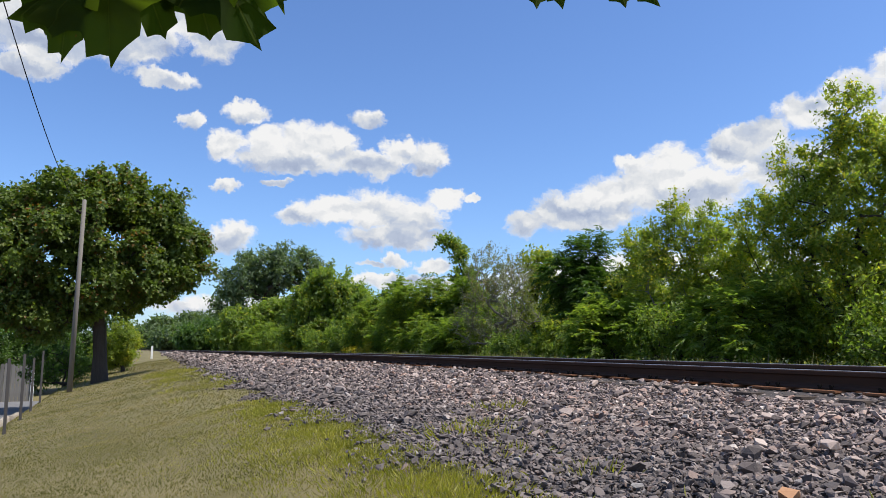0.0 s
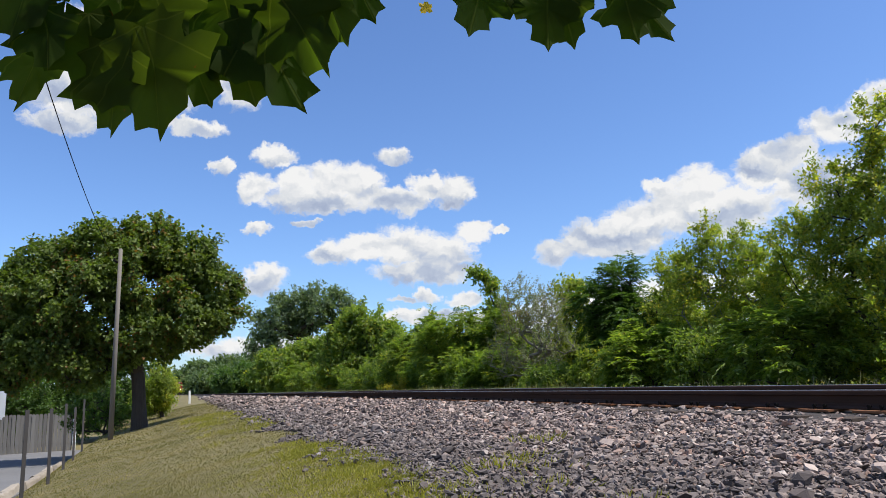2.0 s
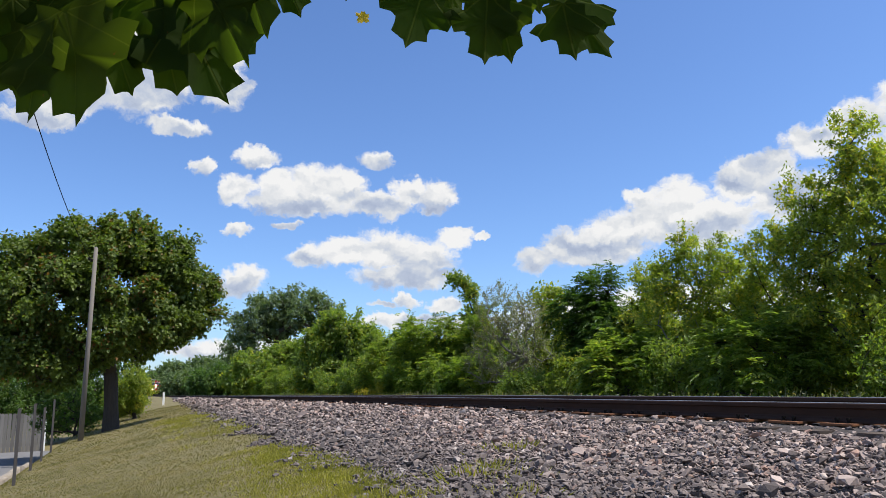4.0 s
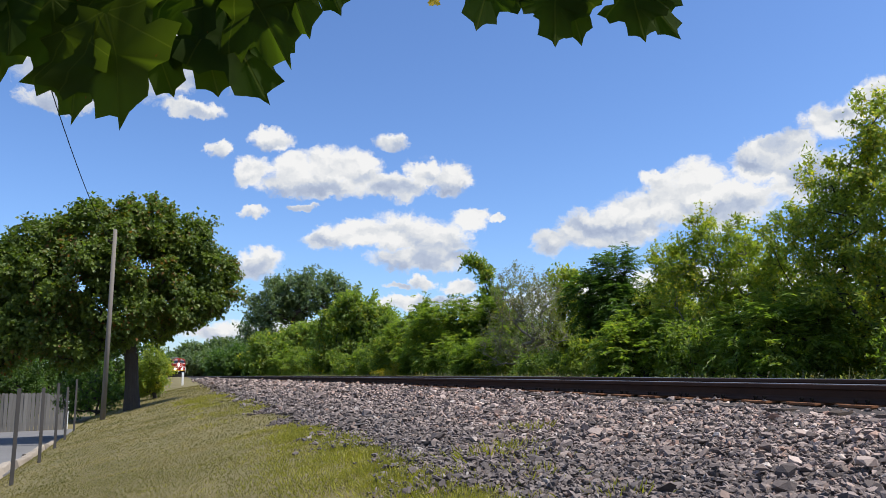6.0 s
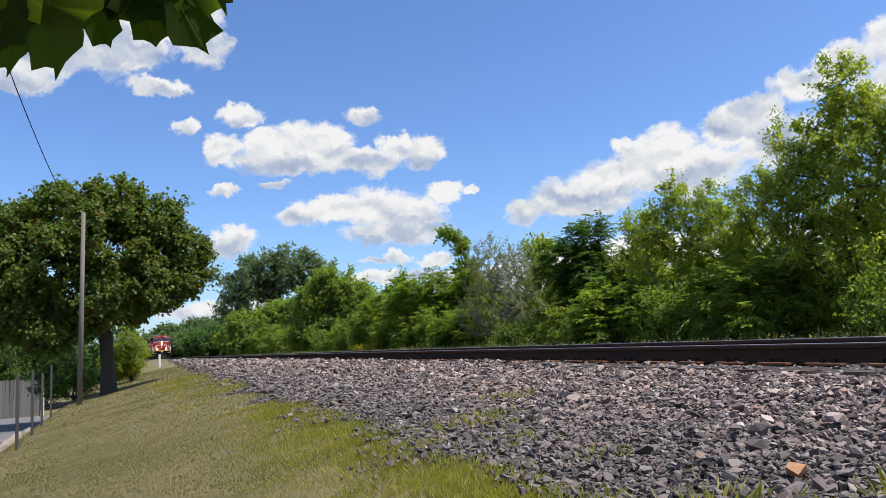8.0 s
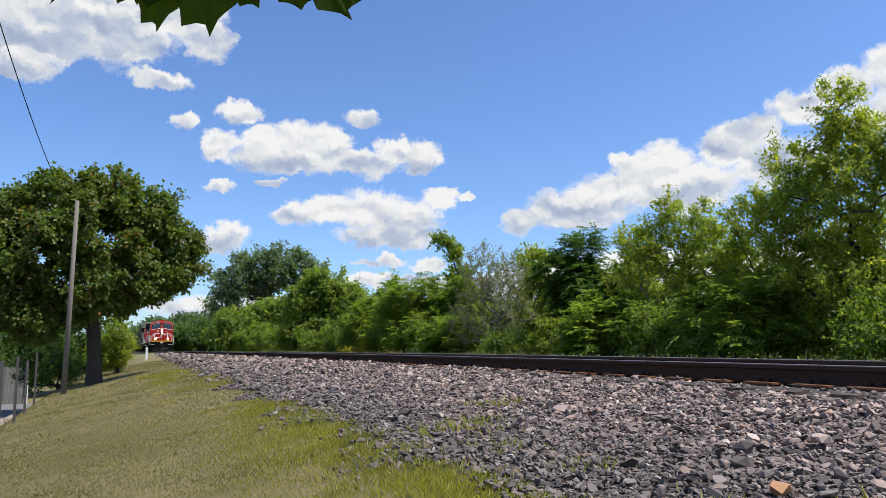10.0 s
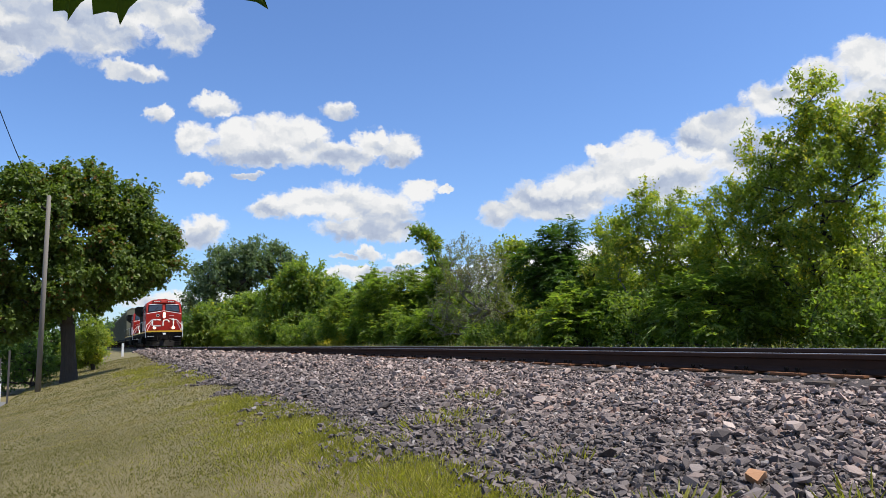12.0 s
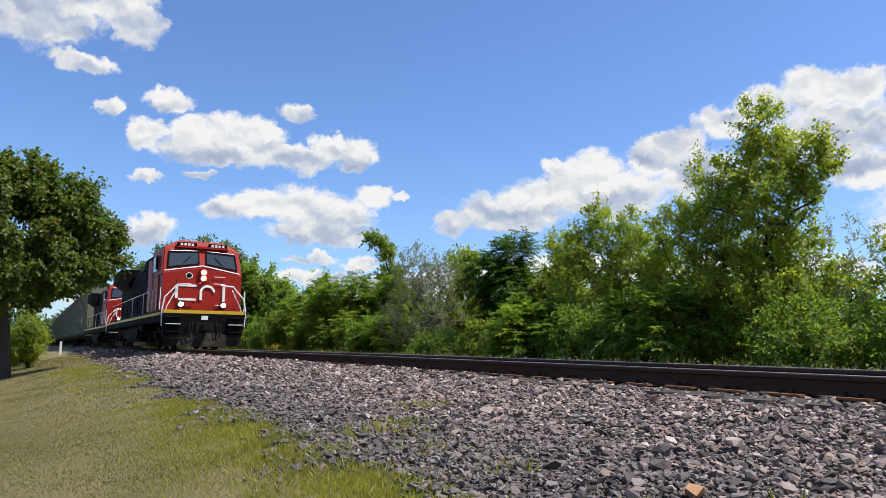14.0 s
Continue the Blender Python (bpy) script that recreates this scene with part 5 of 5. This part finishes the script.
def build_ballast():
    bed = new("ballast_bed")
    tagged(bed, "crushed grey and pinkish stone ballast beside the rail", "ballast", kind="structure")
    rng = np.random.default_rng(21)
    shapes = stone_shapes(rng, 24)
    meshes = []
    for c, tri in shapes:
        me = bpy.data.meshes.new("stone")
        me.from_pydata([tuple(p) for p in c], [], [tuple(int(i) for i in f) for f in tri])
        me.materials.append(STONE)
        me.shade_flat()
        meshes.append(me)
    verts, tris, at = [], [], 0
    singles = 0
    for y0, y1, per, size in ((.9, 4.2, 2050, .0285), (4.2, 8, 1750, .0305), (8, 15, 760, .040), (15, 30, 230, .060), (30, 75, 34, .10), (-7, .9, 60, .075)):
        n = int((y1 - y0) * 4.6 * per)
        y, x = rng.uniform(y0, y1, n), rng.uniform(1.1, 5.24, n)
        edge = toe(y) + .22 * np.sin(y * 2.3) + .12 * np.sin(y * 5.1 + 1)
        keep = (x > edge + rng.normal(0, .10, n)) | (rng.uniform(0, 1, n) < .004 * (x > edge - .5))
        x, y = x[keep], y[keep]
        n = len(x)
        s = size * np.exp(rng.normal(0, .36, n))
        z = land(x, y) - .03 * np.clip((x - 4.75) / .3, 0, 1) + s * rng.uniform(-.05, .55, n) + .02 * np.maximum(0, np.sin(x * 5 + y * 1.7) * np.sin(y * 4.1))
        m = turns(rng, n, .38)
        pick = rng.integers(0, len(shapes), n)
        near = (y < 3.0) & (x > 2.0) & (x < 3.6) & (rng.uniform(0, 1, n) < .45)
        for i in range(n):
            if near[i] and singles < 300:
                o = new("stone", meshes[pick[i]])
                o.parent = bed
                o.matrix_basis = Matrix.Translation((x[i], y[i], z[i])) @ Matrix(m[i].tolist()).to_4x4() @ Matrix.Scale(float(s[i]), 4)
                singles += 1
                continue
            c, tri = shapes[pick[i]]
            verts.append(c @ m[i].T * s[i] + (x[i], y[i], z[i]))
            tris.append(tri + at)
            at += len(c)
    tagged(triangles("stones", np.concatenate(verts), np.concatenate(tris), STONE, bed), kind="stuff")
    # a broken piece of clay brick among the stones
    brick = new("clay_lump")
    tagged(brick, "broken orange-brown clay lump lying on the ballast", "stone")
    lump, tri = shapes[3]
    lump = lump * np.array([.13, .11, .12])
    mesh_object("lump", [tuple(p) for p in lump], [tuple(int(i) for i in f) for f in tri], CLAY, brick)
    brick.matrix_world = pose(2.57, 2.22, float(land(2.57, 2.22)) + .045, 8, -6, 30)


def build_grass():
    rng = np.random.default_rng(31)
    vs, ts, at = [], [], 0
    for y0, y1, count, tall, wide in ((1.6, 5, 90000, .022, .0024), (5, 10, 80000, .024, .004), (10, 20, 44000, .026, .008), (20, 45, 24000, .032, .018)):
        y = rng.uniform(y0, y1, count)
        x = rng.uniform(-2.2, 1, count) * 1.0
        x = -2.2 + rng.uniform(0, 1, count) * (toe(y) + 2.2 + .1 * np.sin(y * 2.3))
        patch = .75 + .12 * np.sin(x * 3.1 + y * .9) * np.sin(y * 1.7 - x) + rng.normal(0, .22, count)
        h = tall * np.clip(patch, .35, 1.5)
        base = np.stack([x, y, land(x, y) - .004], 1)
        way = unit(np.stack([rng.normal(0, .6, count), rng.normal(0, .6, count), np.ones(count)], 1))
        side = unit(np.cross(way, rng.normal(0, 1, (count, 3)))) * (wide * rng.uniform(.6, 1.3, count))[:, None]
        vs.append(np.stack([base - side, base + side, base + way * h[:, None]], 1).reshape(-1, 3))
        ts.append(np.arange(count * 3).reshape(-1, 3) + at)
        at += count * 3
    tagged(triangles("grass", np.concatenate(vs), np.concatenate(ts), GRASS), "short mown lawn grass, partly dry", "grass", kind="stuff")
    # lush tufts where the lawn runs into the stones
    vs, ts, at = [], [], 0
    tufts = [(float(toe(y)) + rng.normal(-.12, .16), y, rng.uniform(.03, .07), 46) for y in rng.uniform(1.9, 9, 80)]
    tufts += [(2.42, 5.1, .10, 110), (3.36, 6.2, .08, 110), (2.75, 5.3, .07, 70), (2.6, 4.7, .06, 60), (2.25, 4.1, .07, 60), (2.35, 3.3, .06, 50), (2.05, 2.15, .10, 90), (2.6, 1.75, .08, 60), (2.3, 1.9, .06, 50)]
    tufts += [(rng.uniform(.9, 1.6), y, rng.uniform(.03, .05), 36) for y in rng.uniform(2.4, 6.5, 40)]
    tufts += [(rng.uniform(.8, 2.2), y, rng.uniform(.06, .10), 40) for y in rng.uniform(12, 26, 70)]
    tufts += [(float(toe(y)) - abs(rng.normal(.1, .35)), y, rng.uniform(.025, .045), 60) for y in rng.uniform(2.3, 8.5, 90)]
    # a lush belt of longer grass along the stones
    for y in rng.uniform(1.7, 10, 420):
        back = abs(rng.normal(0, .62)) - .1
        tufts.append((float(toe(y)) + .05 - back, y, rng.uniform(.024, .05) * (1.1 - .45 * min(max(back, 0), 1)), 34))
    for cx, cy, h, k in tufts:
        spread = .06 + h * .9
        off = rng.normal(0, spread, (k, 2))
        x, y = cx + off[:, 0], cy + off[:, 1]
        base = np.stack([x, y, land(x, y) + .005], 1)
        way = unit(np.stack([off[:, 0] * 5 + rng.normal(0, .35, k), off[:, 1] * 5 + rng.normal(0, .35, k), np.ones(k)], 1))
        length = h * rng.uniform(.5, 1.4, k)
        v, t = leaf_arrays(base, way, unit(rng.normal(0, 1, (k, 3))), length, length * .10 + .002)
        vs.append(v)
        ts.append(t + at)
        at += len(v)
    tagged(triangles("weed_tufts", np.concatenate(vs), np.concatenate(ts), GRASS_LUSH), "bright green grass tufts at the ballast edge", "weeds", kind="stuff")


build_ballast()
build_grass()

# ---------------------------------------------------------------- the branch that hangs before the lens


def maple_outline():
    """One half of a five-lobed leaf with pointed teeth, stem at the origin, tip at (0, 1)."""
    half = [(0, 0), (.10, -.05), (.30, -.14), (.34, -.02), (.56, .02), (.48, .16), (.50, .26), (.70, .30), (.95, .46), (.76, .52), (.70, .66), (.50, .62), (.36, .66), (.34, .78), (.36, .92), (.18, .94), (.08, 1.0), (0, 1.14)]
    return half


def maple_leaf(rng, size, curl):
    half = maple_outline()
    ring = half + [(-x, y) for x, y in half[-2:0:-1]]
    verts, faces = [(0, .38 * size, curl * size * .05)], []
    for x, y in ring:
        j = .02
        x, y = x + rng.uniform(-j, j), y + rng.uniform(-j, j)
        bend = -curl * (x * x * .55 + (y - .3) ** 2 * .35) + abs(x) * .12 + .03 * math.sin(y * 9 + x * 4)
        verts.append((x * size * .82, y * size, bend * size))
    n = len(ring)
    for i in range(n):
        faces.append((0, 1 + i, 1 + (i + 1) % n))
    return verts, faces


def build_branch(spots, yellow, twigs, seed, drop):
    """Leaves given by stem end (across, up) and tip (across, up), in units of 0.7 mm from the lowest tip."""
    branch = new("maple_branch")
    tagged(branch, "drooping maple twigs with large green leaves overhead", "branch", "branches overhead")
    rng = random.Random(seed)
    u = .9 / 1262
    for k, (x, z, tx, tz, wide) in enumerate(spots):
        long = math.hypot(tx - x, tz - z)
        turn = -math.degrees(math.atan2(tx - x, z - tz))
        v, f = maple_leaf(rng, long * u / 1.10, rng.uniform(.2, .8))
        v = [(a * wide, b, c) for a, b, c in v]
        leaf = mesh_object("leaf", v, f, LEAF_NEAR, branch, True)
        leaf.matrix_basis = pose((x + 20) * u, (k % 5) * .016 - .03, (z - drop) * u) @ pose(0, 0, 0, 0, turn, 0) @ pose(0, 0, 0, rng.uniform(-6, 8), 0, rng.uniform(-28, 28)) @ pose(0, 0, 0, -90, 0, 0)
    for x, z, size in yellow:
        v, f = maple_leaf(rng, size, .5)
        leaf = tagged(mesh_object("yellow_leaf", v, f, LEAF_YELLOW, branch), "small yellow leaf")
        leaf.matrix_basis = pose(x * u, -.05, z * u, 0, rng.uniform(-40, 40), 0) @ pose(0, 0, 0, -90, 0, 0)
    for pts in twigs:
        part("twig", rods([(x * u, .03, z * u) for x, z in pts], .0024, 6), BARK, branch)
    return branch


broad_branch = build_branch(
    [(-55, 215, -3, 0, .95), (-130, 200, -100, 17, .8), (0, 200, 60, 68, .8), (125, 262, 216, 69, .85), (80, 232, 121, 69, .75), (245, 312, 318, 149, .8), (170, 290, 285, 109, .75), (-180, 270, -160, 87, .85), (295, 360, 348, 234, .8),
     (-300, 260, -325, 102, .9), (-240, 260, -203, 128, .8), (-60, 330, -20, 150, 1), (60, 330, 90, 165, 1), (170, 380, 190, 200, 1), (-150, 350, -130, 160, 1), (-270, 380, -280, 190, 1), (-380, 400, -390, 240, 1),
     (0, 430, 20, 250, 1.1), (120, 440, 130, 260, 1.1), (240, 450, 260, 270, 1.1), (-110, 440, -100, 260, 1.1), (-220, 450, -210, 270, 1.1), (-330, 460, -330, 290, 1.1), (340, 450, 370, 290, 1)],
    [], [((-400, 470), (-180, 400), (0, 380), (180, 390), (380, 440)), ((-60, 390), (-60, 300), (-55, 215)), ((120, 385), (125, 262))], 17, 18)
small_branch = build_branch(
    [(35, 118, 0, 0, .95), (145, 108, 135, -28, .8), (160, 118, 190, -17, .7), (285, 110, 300, -7, .85), (300, 140, 365, 8, .7), (-60, 205, -103, 93, .85), (-140, 225, -150, 140, .8), (330, 200, 372, 150, .7),
     (70, 190, 85, 80, .9), (20, 220, 0, 100, .9), (150, 215, 160, 90, .9), (220, 200, 235, 70, .8), (280, 220, 260, 110, .9), (90, 270, 80, 150, 1), (190, 280, 200, 150, 1), (290, 290, 310, 170, 1), (-20, 290, -40, 160, 1), (370, 280, 390, 170, .9)],
    [(-55, 125, .03), (230, 172, .028), (388, 165, .03), (-45, 55, .014)], [((40, 330), (25, 200), (35, 118)), ((215, 340), (205, 220), (150, 112)), ((210, 230), (290, 190), (285, 110))], 23, -6)


def motions():
    """The train rolls down the line; the branch sways in the wind."""
    for thing, behind in TRAIN:
        rows = []
        for i in range(15):
            y = NOSE_END + SPEED * (14 - i) + behind
            rows.append((float(i), pose(TRACK_X, y, float(rail_height(y + 9)), 0, 0, 0)))
        walk(thing, rows)
    for branch, rows in ((broad_branch, SWAY_BROAD), (small_branch, SWAY_SMALL)):
        walk(branch, [(t, pose(x, y, z, 0, 0, -24)) for t, x, y, z in rows])


motions()
